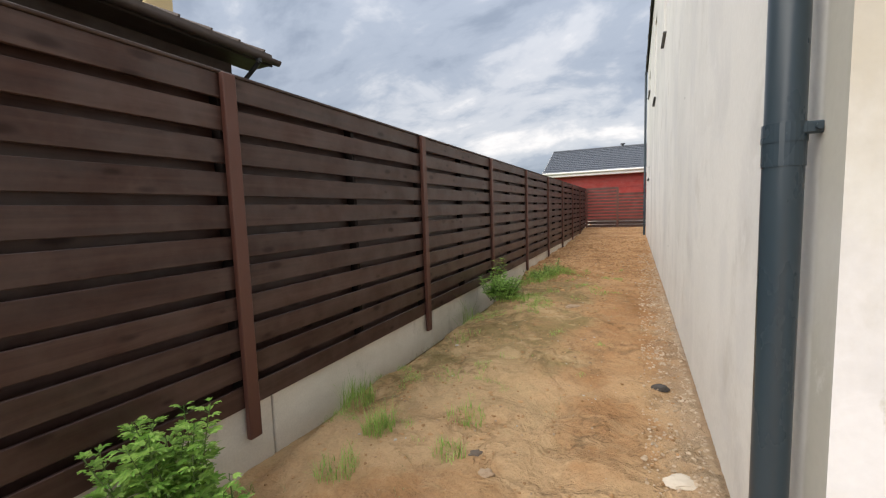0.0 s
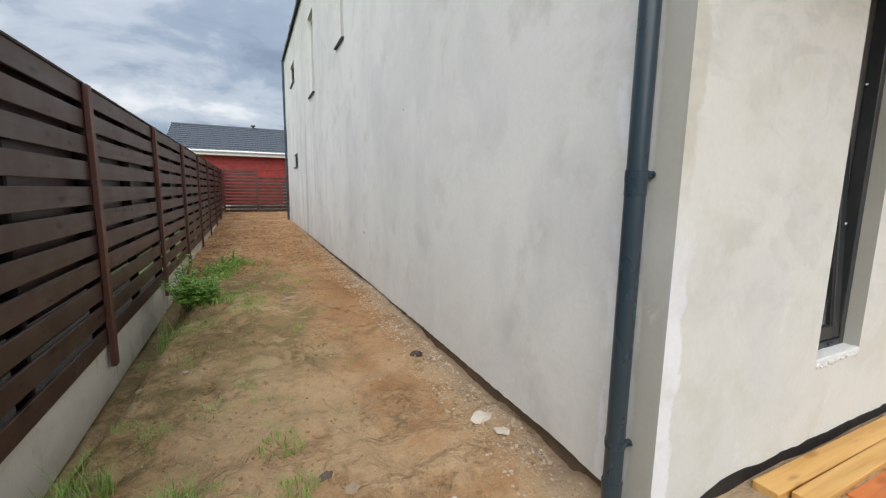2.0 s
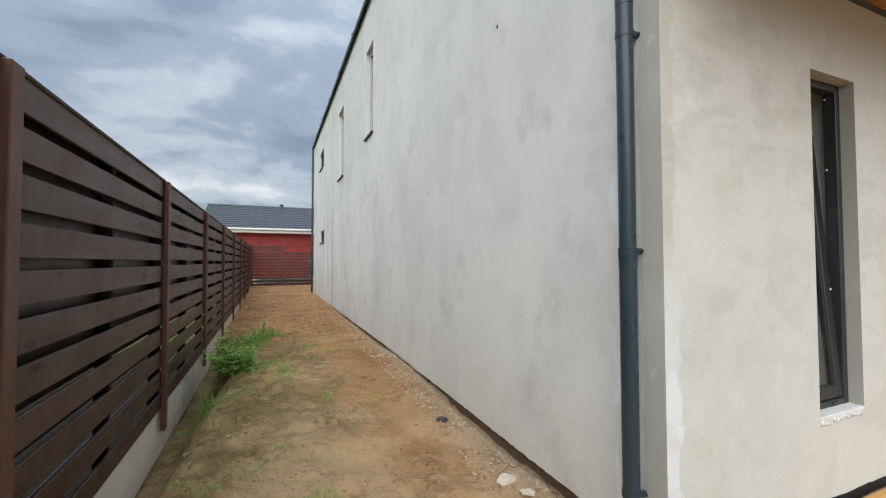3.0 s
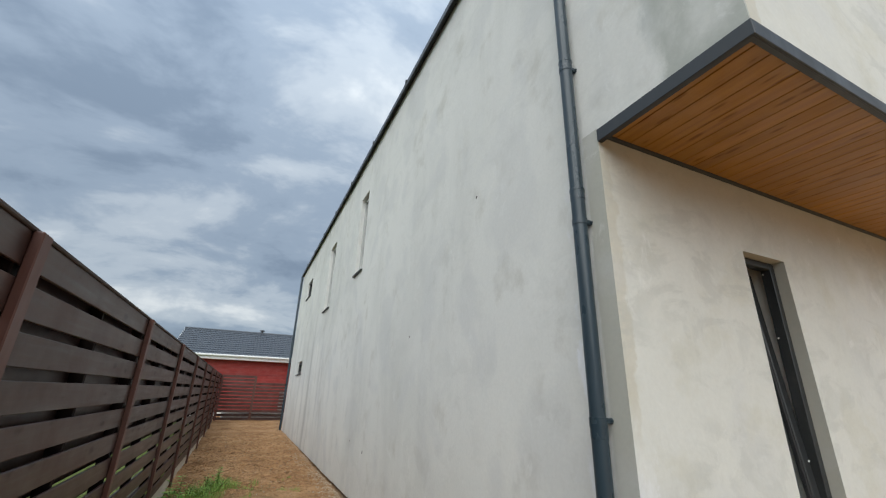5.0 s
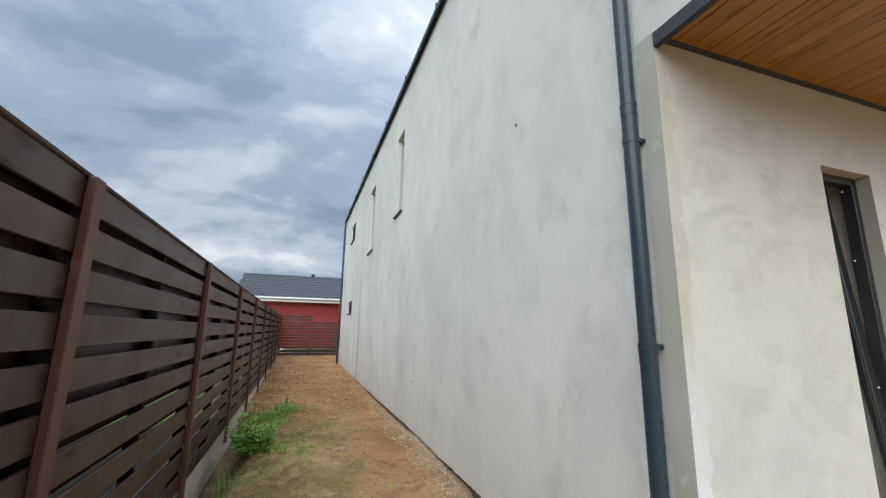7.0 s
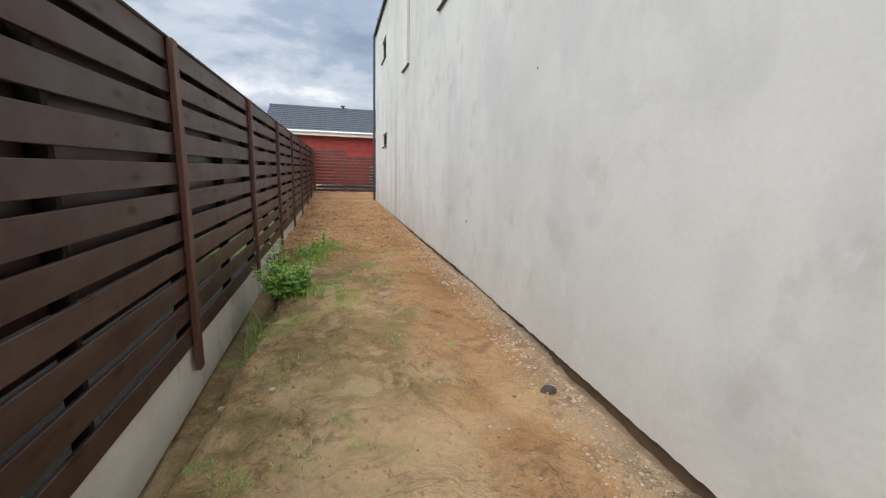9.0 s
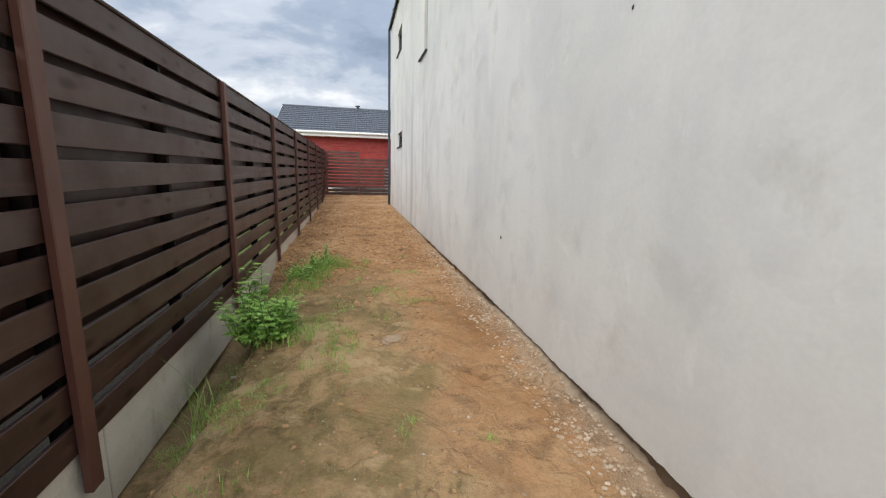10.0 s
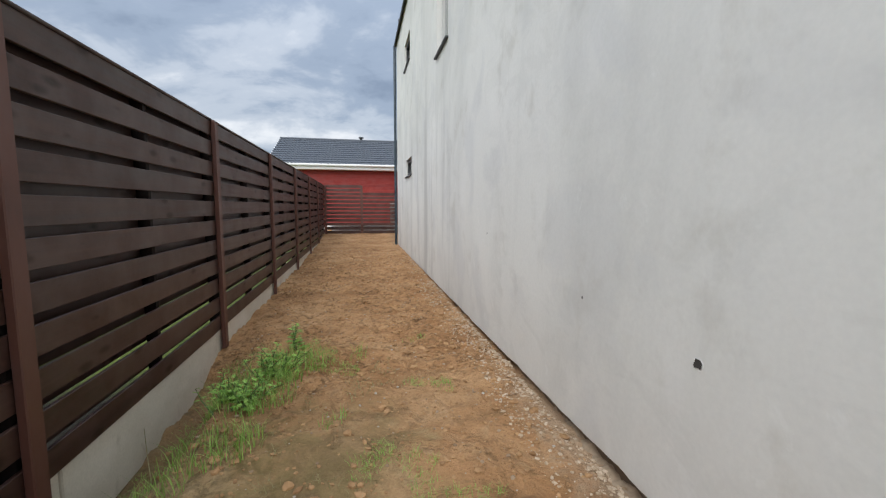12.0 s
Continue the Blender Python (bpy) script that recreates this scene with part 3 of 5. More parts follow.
def ground_z(x, y):
    z = lerp_table(RISE, y)
    if x < -2.52:
        z = lerp_table([(-8, -0.10), (9, -0.06), (22, 0.1), (30, 0.2)], y)
        return z + 0.02 * noise.noise((x * 0.7, y * 0.7, 3))
    # a trench along the near stretch of the fence
    cut = 1 - smooth01(y, 8.6, 9.8)
    edge = -2.02 - 0.14 * (1 - smooth01(y, 3.2, 5.0)) + 0.13 * noise.noise((y * 0.8, 2.0, 0.0)) + 0.06 * noise.noise((y * 3.5, 1.0, 0.0))
    floor_z = lerp_table(TRENCH, y) + 0.02 * noise.noise((y * 0.9, 5, 1))
    z += (floor_z - z) * cut * (1 - smooth01(x, edge - 0.26, edge + 0.03))
    z -= 0.10 * (1 - cut) * (1 - smooth01(x, FENCE_X, FENCE_X + 0.5)) * (1 - smooth01(y, 15, 20))
    # hump along the middle, lower by the house
    z += 0.035 * math.exp(-((x + 1.25) / 0.5) ** 2) * (1 - smooth01(y, 7, 9))
    z += 0.012 * smooth01(x, -0.1, 0.2) * (1 - smooth01(y, 4, 8))
    z += 0.10 * smooth01(x, 0.25, 0.6) * (1 - smooth01(y, 1.5, 2.5))
    # raked and trodden soil further down the passage
    far = smooth01(y + 0.8 * noise.noise((x * 1.2, 2, 0)), 6.9, 8.3) * (1 - smooth01(y, 15, 20))
    z += far * (0.040 * noise.noise((x * 2.2, y * 4.5, 6.2)) + 0.055 * abs(noise.noise((x * 4.5, y * 5.5, 8.8))) + 0.018 * noise.noise((x * 11, y * 12, 1.8)))
    z += 0.030 * noise.noise((x * 1.1, y * 0.9, 0.3)) + 0.024 * noise.noise((x * 3.3, y * 3.0, 1.3))
    near = 1 - smooth01(abs(y - 5), 9, 14)
    z += near * (0.016 * noise.noise((x * 7, y * 7, 2.1)) + 0.009 * abs(noise.noise((x * 15, y * 15, 4.1))))
    # drying cracks and washed edges in the crust
    n1 = noise.noise((x * 1.5 + 0.3 * noise.noise((x * 5, y * 5, 7)), y * 1.2, 9.0))
    z -= near * 0.022 * max(0.0, 1 - abs(n1) * 13)
    z += near * 0.020 * smooth01(noise.noise((x * 1.9, y * 1.6, 5.5)), 0.05, 0.16)
    return z


def build_ground():
    def steps(a, b, s):
        return [a + s * i for i in range(int(round((b - a) / s)))]

    xs = [-900, -300, -100, -50, -30, -20, -14, -10, -7, -5, -4, -3.2, -2.75, -2.56] + steps(-2.52, 0.5, 0.045) + steps(0.5, 4.0, 0.25) + [4, 5, 6, 8, 10, 14, 20, 35, 60, 120, 300, 900]
    ys = [-900, -300, -100, -50, -25, -15, -10, -7, -5, -4, -3, -2.2, -1.5] + steps(-1.0, 11.0, 0.045) + steps(11, 15, 0.07) + steps(15, 24, 0.13) + [24, 26, 29, 33, 40, 60, 100, 300, 900]
    verts = [(x, y, ground_z(x, y)) for y in ys for x in xs]
    n = len(xs)
    faces = [(j * n + i, j * n + i + 1, (j + 1) * n + i + 1, (j + 1) * n + i) for j in range(len(ys) - 1) for i in range(n - 1)]
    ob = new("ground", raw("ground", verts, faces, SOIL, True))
    tagged(ob, "bare orange sandy soil with mossy patches beside the house", "ground", kind="structure")


build_ground()

# ---- the plastered house ----
HOUSE = thing("house", "new two-storey house in pale grey plaster with an overhanging upper floor", "house")
HOUSE.rotation_euler = (0, 0, -SKEW)
CORNER_Y, OVER_Y, FAR_Y = 1.378, 0.480, 18.90
FOOT_Z, SOF_Z, TOP_Z, EAST_X = 0.215, 3.277, 6.645, 9.0
SIDE_WINDOWS = [(7.445, 8.06, 3.97, 5.72), (10.83, 11.68, 3.81, 5.69), (15.24, 16.4, 5.04, 5.70), (15.02, 16.2, 2.24, 2.68)]
FRONT_WINDOW = (1.466, 1.966, 0.60, 2.708)
LOGGIA = (2.65, 5.2, 3.78, 6.10)
THICK = 0.32
LIP = [(1.3, 0.085), (2.3, 0.125), (4.4, 0.152), (6.8, 0.178), (9.0, 0.17), (19, 0.175)]


def build_house_walls():
    us = sorted({OVER_Y, CORNER_Y, FAR_Y, *[v for w in SIDE_WINDOWS for v in w[:2]]})
    vs = sorted({SOF_Z, TOP_Z, FOOT_Z, *[v for w in SIDE_WINDOWS for v in w[2:]]})

    def solid(u, v):
        if v < SOF_Z and u < CORNER_Y:
            return False
        return not any(a < u < b and c < v < d for a, b, c, d in SIDE_WINDOWS)

    # the lowest course is cut ragged where the plaster ends
    bm = slab(bmesh.new(), us, vs, solid, THICK, lambda u, v, d: (WALL_X + d, u, v))
    part("side_wall", bm, PLASTER, HOUSE, "pale grey trowelled plaster wall with stains")
    w = FRONT_WINDOW
    bm = slab(bmesh.new(), [WALL_X + THICK, w[0], w[1], EAST_X], [0.02, w[2], w[3], SOF_Z + 0.1],
              lambda u, v: not (w[0] < u < w[1] and w[2] < v < w[3]), THICK, lambda u, v, d: (u, CORNER_Y + d, v))
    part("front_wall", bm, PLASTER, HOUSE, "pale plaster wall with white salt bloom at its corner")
    g = LOGGIA
    bm = slab(bmesh.new(), [WALL_X + THICK, g[0], g[1], EAST_X], [SOF_Z, g[2], g[3], TOP_Z],
              lambda u, v: not (g[0] < u < g[1] and g[2] < v < g[3]), THICK, lambda u, v, d: (u, OVER_Y + d, v))
    part("upper_front_wall", bm, PLASTER, HOUSE)
    bm = box(bmesh.new(), EAST_X - 0.3, EAST_X, CORNER_Y + THICK, FAR_Y - 0.3, FOOT_Z, TOP_Z)
    part("east_wall", bm, PLASTER, HOUSE)
    bm = box(bmesh.new(), WALL_X + THICK, EAST_X, FAR_Y - 0.3, FAR_Y, FOOT_Z, TOP_Z)
    part("back_wall", bm, PLASTER, HOUSE)
    bm = box(bmesh.new(), WALL_X + 0.1, EAST_X - 0.05, OVER_Y + 0.1, FAR_Y - 0.1, TOP_Z - 0.25, TOP_Z - 0.02)
    part("roof", bm, TRIM, HOUSE)
    bm = box(bmesh.new(), WALL_X + THICK, EAST_X - 0.3, OVER_Y + THICK, FAR_Y - 0.3, SOF_Z + 0.12, SOF_Z + 0.30)
    part("upper_floor", bm, INSIDE, HOUSE)
    bm = box(bmesh.new(), WALL_X + 0.065, EAST_X - 0.05, CORNER_Y + 0.06, FAR_Y - 0.06, -0.6, FOOT_Z - 0.002)
    part("foundation", bm, FOOTING, HOUSE, "dark soiled concrete footing under the plaster")
    bm = box(bmesh.new(), WALL_X + 0.0015, WALL_X + THICK, CORNER_Y, CORNER_Y + 0.12, -0.05, FOOT_Z)
    part("corner_plaster", bm, PLASTER, HOUSE)
    # ragged lower lip of the side plaster
    rnd = random.Random(5)
    verts, faces = [], []
    n = 420
    for i in range(n + 1):
        y = CORNER_Y + (FAR_Y - CORNER_Y) * i / n
        low = lerp_table(LIP, y)
        d = FOOT_Z - low + 0.012 * noise.noise((y * 2.3, 0, 0)) + 0.008 * noise.noise((y * 9.0, 3, 0)) + rnd.random() * 0.008
        verts += [(WALL_X, y, FOOT_Z), (WALL_X + 0.002, y, FOOT_Z - d), (WALL_X + 0.075, y, FOOT_Z - d + 0.004)]
    for i in range(n):
        a = 3 * i
        faces += [(a, a + 3, a + 4, a + 1), (a + 1, a + 4, a + 5, a + 2)]
    lip = piece("plaster_edge", raw("plaster_edge", verts, faces, PLASTER), HOUSE)
    tagged(lip, "ragged lower edge of the plaster")
    # ragged tar line along the front foot
    verts, faces = [], []
    n = 160
    for i in range(n + 1):
        x = WALL_X + 0.02 + (EAST_X - WALL_X - 0.2) * i / n
        d = 0.035 + 0.02 * noise.noise((x * 3.1, 1, 0)) + rnd.random() * 0.012
        f = smooth01(x, 0.2, 0.75)
        verts += [(x, CORNER_Y - 0.004, 0.0 + (0.085 + d) * f), (x, CORNER_Y - 0.008, -0.25), (x, CORNER_Y + 0.02, 0.0 + (0.085 + d) * f)]
    for i in range(n):
        a = 3 * i
        faces += [(a, a + 1, a + 4, a + 3), (a, a + 3, a + 5, a + 2)]
    tar = piece("tar_strip", raw("tar_strip", verts, faces, BITUMEN), HOUSE)
    tagged(tar, "ragged black tar strip at the wall's foot")


build_house_walls()


def build_roof_edge():
    bm = bmesh.new()
    # sheet-metal coping with a drip edge, along the side and the front
    prof = [(-0.07, -0.055), (-0.085, -0.055), (-0.085, -0.04), (-0.07, 0.085), (-0.055, 0.10), (0.42, 0.115), (0.42, 0.0), (0.0, 0.0), (-0.03, -0.02)]
    rings = []
    for y in (OVER_Y - 0.08, FAR_Y + 0.08):
        rings.append([bm.verts.new((WALL_X + a, y, TOP_Z + b)) for a, b in prof])
    k = len(prof)
    for i in range(k):
        bm.faces.new([rings[0][i], rings[0][(i + 1) % k], rings[1][(i + 1) % k], rings[1][i]])
    for r in rings:
        bm.faces.new(r)
    bmesh.ops.recalc_face_normals(bm, faces=bm.faces)
    part("roof_coping", bm, TRIM, HOUSE, "dark grey sheet-metal coping along the flat roof")
    bm = box(bmesh.new(), WALL_X + 0.42, EAST_X, OVER_Y - 0.075, OVER_Y + 0.4, TOP_Z, TOP_Z + 0.11, 0.008)
    part("roof_coping", bm, TRIM, HOUSE)
    # standing joints of the coping
    bm0 = box(bmesh.new(), -0.091, -0.066, -0.02, 0.02, -0.058, 0.10, 0.004)
    me = mesh_of("coping_joint", bm0, TRIM)
    for i in range(9):
        piece("coping_joint", me, HOUSE, (WALL_X, 1.2 + 2.0 * i, TOP_Z))


build_roof_edge()


def window_unit(name, parent, u0, u1, z0, z1, depth, place_rot, frame_mat, bar=0.055, sash=True, label=""):
    """A window in the plane of a wall: local x runs along the wall, y goes inwards."""
    loc, rz = place_rot
    w, hgt = u1 - u0, z1 - z0
    top = new(name)
    top.parent = parent
    top.location, top.rotation_euler = loc, (0, 0, rz)
    if label:
        tagged(top, label)
    frames = [(0.0, bar, 0.0)]
    if sash:
        frames.append((bar - 0.01, 0.05, -0.022))
    for inset, b, dy in frames:
        y0, y1 = depth + dy, depth + 0.07 + dy
        a, c = inset, inset + b
        bm = bmesh.new()
        for bx in ((a, c, a, hgt - a), (w - c, w - a, a, hgt - a), (c, w - c, a, c), (c, w - c, hgt - c, hgt - a)):
            box(bm, bx[0], bx[1], y0, y1, bx[2], bx[3], 0.004)
        part("window_frame" if dy == 0 else "sash", bm, frame_mat, top)
    if sash is None:
        return top
    e = frames[-1][0] + frames[-1][1] - 0.005
    bm = box(bmesh.new(), e, w - e, depth + 0.02, depth + 0.03, e, hgt - e)
    pane = part("pane", bm, GLASS, top)
    pane.visible_shadow = False
    return top


def build_windows():
    # side wall faces -x: local x runs towards -y, local y goes towards +x
    for i, (a, b, c, d) in enumerate(SIDE_WINDOWS):
        win = window_unit("window", HOUSE, a, b, c, d, 0.09 if i < 2 else 0.06, ((WALL_X, b, c), -math.pi / 2), FRAME_PALE if i < 2 else FRAME, 0.06)
        w = b - a
        bm = box(bmesh.new(), -0.03, w + 0.03, -0.045, 0.09, -0.022, 0.004, 0.004)
        part("window_sill", bm, TRIM, win, "dark sheet-metal sill")
        # added sheet behind the glass; its near-black colour is the room's shade
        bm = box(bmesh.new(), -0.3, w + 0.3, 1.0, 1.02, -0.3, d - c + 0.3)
        part("room_shade_sheet", bm, INSIDE, win)
    a, b, c, d = FRONT_WINDOW
    w, hgt = b - a, d - c
    win = window_unit("window", HOUSE, a, b, c, d, 0.075, ((a, CORNER_Y, c), 0.0), FRAME, 0.05, None, "narrow tall anthracite window tilted open in a deep reveal")
    # the sash stands tilted inwards at its top, turning on the lower rail
    sash = new("sash")
    sash.parent = win
    sash.location, sash.rotation_euler = (0, 0.082, 0.055), (-0.068, 0, 0)
    tagged(sash, "dark sash tilted inwards at the top")
    e0, e1, top_z = 0.045, w - 0.045, hgt - 0.11
    for bx in ((e0, e0 + 0.075, 0, top_z), (e1 - 0.075, e1, 0, top_z), (e0 + 0.075, e1 - 0.075, 0, 0.08), (e0 + 0.075, e1 - 0.075, top_z - 0.075, top_z)):
        bm = box(bmesh.new(), bx[0], bx[1], 0.0, 0.055, bx[2], bx[3], 0.006)
        part("sash_rail", bm, FRAME, sash)
    for bx in ((e0 + 0.07, e0 + 0.09, 0.07, top_z - 0.07), (e1 - 0.09, e1 - 0.07, 0.07, top_z - 0.07)):
        bm = box(bmesh.new(), bx[0], bx[1], 0.008, 0.045, bx[2], bx[3], 0.006)
        part("glazing_bead", bm, BITUMEN, sash)
    bm = box(bmesh.new(), e0 + 0.085, e1 - 0.085, 0.02, 0.03, 0.075, top_z - 0.07)
    pane = part("pane", bm, GLASS, sash)
    pane.visible_shadow = False
    bm = box(bmesh.new(), e1 - 0.03, e1 - 0.012, 0.058, 0.07, 0.15, top_z - 0.15, 0.003)
    part("espagnolette", bm, TRIM, sash)
    bm = box(bmesh.new(), 0.30, 0.36, 0.063, 0.077, 0.025, 0.04, 0.003)
    part("drain_cap", bm, TRIM, win)
    for z in (0.75, 1.55, 2.03):
        bm = bmesh.new()
        bmesh.ops.create_icosphere(bm, subdivisions=1, radius=0.008, matrix=Matrix.Translation((w - 0.056, 0.13, z)))
        part("screw_cap", bm, WHITE, win)
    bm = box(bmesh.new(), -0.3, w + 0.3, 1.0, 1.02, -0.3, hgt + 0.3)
    part("room_shade_sheet", bm, INSIDE, win)
    # raw mortar sill, lumpy
    bm = bmesh.new()
    bmesh.ops.create_grid(bm, x_segments=28, y_segments=14, size=0.5)
    for v in bm.verts:
        x, y = v.co.x + 0.5, v.co.y + 0.5
        lump = 0.006 * noise.noise((x * 9, y * 5, 2)) + 0.004 * noise.noise((x * 25, y * 14, 2))
        drop = 0.028 * smooth01(0.14 - y, 0.0, 0.14)
        v.co = (x * w * 1.0, -0.002 - 0.003 * lump / 0.012 + max(0, y - 0.12) * 0.12, 0.012 + lump - drop * (1 + 0.5 * noise.noise((x * 6, 0, 0))))
    part("mortar_sill", bm, WHITE_LIME, win, "rough white mortar sill", True)
    # mortar pressed out below the sill
    rnd = random.Random(19)
    bm = bmesh.new()
    for i in range(15):
        x = w * (i + 0.5) / 15 + rnd.uniform(-0.01, 0.01)
        r = rnd.uniform(0.009, 0.020)
        m = Matrix.LocRotScale((x, -0.002, -0.024 + rnd.uniform(-0.014, 0.008)), Euler((0, rnd.uniform(-0.4, 0.4), 0)), (r, 0.006, r * rnd.uniform(0.8, 1.5)))
        bmesh.ops.create_icosphere(bm, subdivisions=2, radius=1.0, matrix=m)
    for v in bm.verts:
        v.co += 0.003 * noise.noise_vector(v.co * 60)
    part("mortar_drip", bm, WHITE_LIME, win, "blobs of mortar squeezed out below the sill", True)
    # upper front: wide dark window deep in its opening
    a, b, c, d = LOGGIA
    win = window_unit("window", HOUSE, a, b, c, d, 0.26, ((a, OVER_Y, c), 0.0), FRAME, 0.07, True, "wide dark upper window in a deep reveal")
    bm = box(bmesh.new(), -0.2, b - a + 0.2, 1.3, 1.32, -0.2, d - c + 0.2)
    part("room_shade_sheet", bm, INSIDE, win)


build_windows()


def build_soffit():
    sof = new("soffit")
    sof.parent = HOUSE
    tagged(sof, "varnished pine board soffit under the overhang")
    x0, x1 = WALL_X + 0.006, EAST_X - 0.05
    pitch = 0.121
    count = int((x1 - x0) / pitch)
    me = mesh_of("soffit_board", box(bmesh.new(), 0.0, pitch - 0.004, OVER_Y + 0.006, CORNER_Y - 0.03, SOF_Z - 0.025, SOF_Z - 0.009, 0.003), SOFFIT)
    for i in range(count):
        piece("board", me, sof, (x0 + i * pitch, 0, 0))
    bm = box(bmesh.new(), WALL_X + 0.02, EAST_X, OVER_Y + 0.02, CORNER_Y, SOF_Z - 0.008, SOF_Z - 0.002)
    part("backing", bm, INSIDE, sof)
    # angle trim: side, front and along the wall
    bm = bmesh.new()
    box(bm, WALL_X - 0.008, WALL_X + 0.004, OVER_Y - 0.008, CORNER_Y + 0.0, SOF_Z - 0.075, SOF_Z + 0.010, 0.002)
    box(bm, WALL_X + 0.004, WALL_X + 0.03, OVER_Y + 0.03, CORNER_Y, SOF_Z - 0.075, SOF_Z - 0.069)
    part("edge_trim", bm, TRIM, sof, "dark sheet-metal edge trim")
    bm = bmesh.new()
    box(bm, WALL_X + 0.004, EAST_X, OVER_Y - 0.008, OVER_Y + 0.004, SOF_Z - 0.075, SOF_Z + 0.010, 0.002)
    box(bm, WALL_X + 0.004, EAST_X, OVER_Y + 0.004, OVER_Y + 0.030, SOF_Z - 0.075, SOF_Z - 0.069)
    part("edge_trim", bm, TRIM, sof, "dark sheet-metal edge trim")
    bm = box(bmesh.new(), WALL_X + 0.058, EAST_X, CORNER_Y - 0.032, CORNER_Y - 0.002, SOF_Z - 0.036, SOF_Z - 0.01, 0.002)
    part("wall_trim", bm, TRIM, sof, "dark wall-side trim")


build_soffit()


def build_downpipe(px, py, z0, z1, joints, brackets, r=0.0425):
    pipe = new("downpipe")
    pipe.parent = HOUSE
    pipe.location = (px, py, 0)
    tagged(pipe, "anthracite painted steel downpipe on clamps")
    cuts = [z0] + list(joints) + [z1]
    for a, b in zip(cuts, cuts[1:]):
        bm = tube(bmesh.new(), (0, 0, a - 0.06 if a > z0 else a), (0, 0, b), r * 0.97 if a > z0 else r, r, 28, False)
        part("pipe_length", bm, PIPE, pipe, smooth=True)
        if b < z1:
            bm = tube(bmesh.new(), (0, 0, b - 0.07), (0, 0, b), r + 0.0018, r + 0.0018, 28)
            tube(bm, (0, 0, b - 0.012), (0, 0, b + 0.002), r + 0.0035, r + 0.0035, 28)
            part("socket", bm, PIPE, pipe)
    for z in brackets:
        bm = tube(bmesh.new(), (0, 0, z - 0.016), (0, 0, z + 0.016), r + 0.003, r + 0.003, 28)
        box(bm, r * 0.5, r + 0.028, -0.036, -0.012, z - 0.014, z + 0.014, 0.004)
        tube(bm, (r + 0.012, -0.044, z), (r + 0.012, -0.002, z), 0.007, 0.007, 10)
        tube(bm, (r, 0.0, z), (WALL_X - px + 0.01, 0.0, z), 0.004, 0.004, 8)
        part("clamp", bm, PIPE, pipe, "dark clamp with bolt")


build_downpipe(0.124, 1.530, -0.35, TOP_Z - 0.02, (0.20, 1.575, 2.92, 3.93, 5.3), (0.39, 1.592, 2.70, 3.86, 5.2))
build_downpipe(0.125, FAR_Y - 0.03, -0.2, TOP_Z - 0.02, (3.0,), (1.0, 3.6, 5.6))


def build_wall_holes():
    """Dark discs on the side wall paint the shade of a drilled hole, with a broken rim, and of small chips."""
    rnd = random.Random(11)
    for y, z, r in ((6.28, 0.877, 0.015), (6.292, 0.868, 0.008), (6.268, 0.884, 0.007), (7.1, 0.95, 0.007), (4.55, 2.35, 0.010), (2.9, 3.5, 0.012), (8.9, 1.2, 0.007)):
        verts, faces = [], []
        n = 14
        for i in range(n):
            a = 2 * math.pi * i / n
            k = 1 + 0.75 * (rnd.random() - 0.4)
            verts.append((WALL_X - 0.004, y + r * k * math.cos(a), z + r * k * 1.2 * math.sin(a)))
        verts.append((WALL_X - 0.0025, y, z))
        faces = [(i, (i + 1) % n, n) for i in range(n)]
        piece("plaster_hole", raw("plaster_hole", verts, faces, DARKSTONE), HOUSE)
        if r > 0.014:
            # the broken pale rim, a shallow ring of crumbled plaster round the hole
            bm = bmesh.new()
            for i in range(16):
                a = 2 * math.pi * i / 16
                q = r * rnd.uniform(1.15, 1.6)
                bmesh.ops.create_icosphere(bm, subdivisions=1, radius=r * rnd.uniform(0.18, 0.36),
                                           matrix=Matrix.Translation((WALL_X + 0.001, y + q * math.cos(a), z + q * 1.15 * math.sin(a))))
            part("broken_rim", bm, WHITE_LIME, HOUSE, "crumbled pale rim of a drilled hole")


build_wall_holes()

# ---- long slatted fence ----
POSTS_Y = [-3.0, -0.5, 2.0, 4.5, 7.0, 9.5, 12.07, 14.6, 17.1, 19.5, 21.95]
PITCH, BOARD_H, LOW = 0.1935, 0.141, 0.206


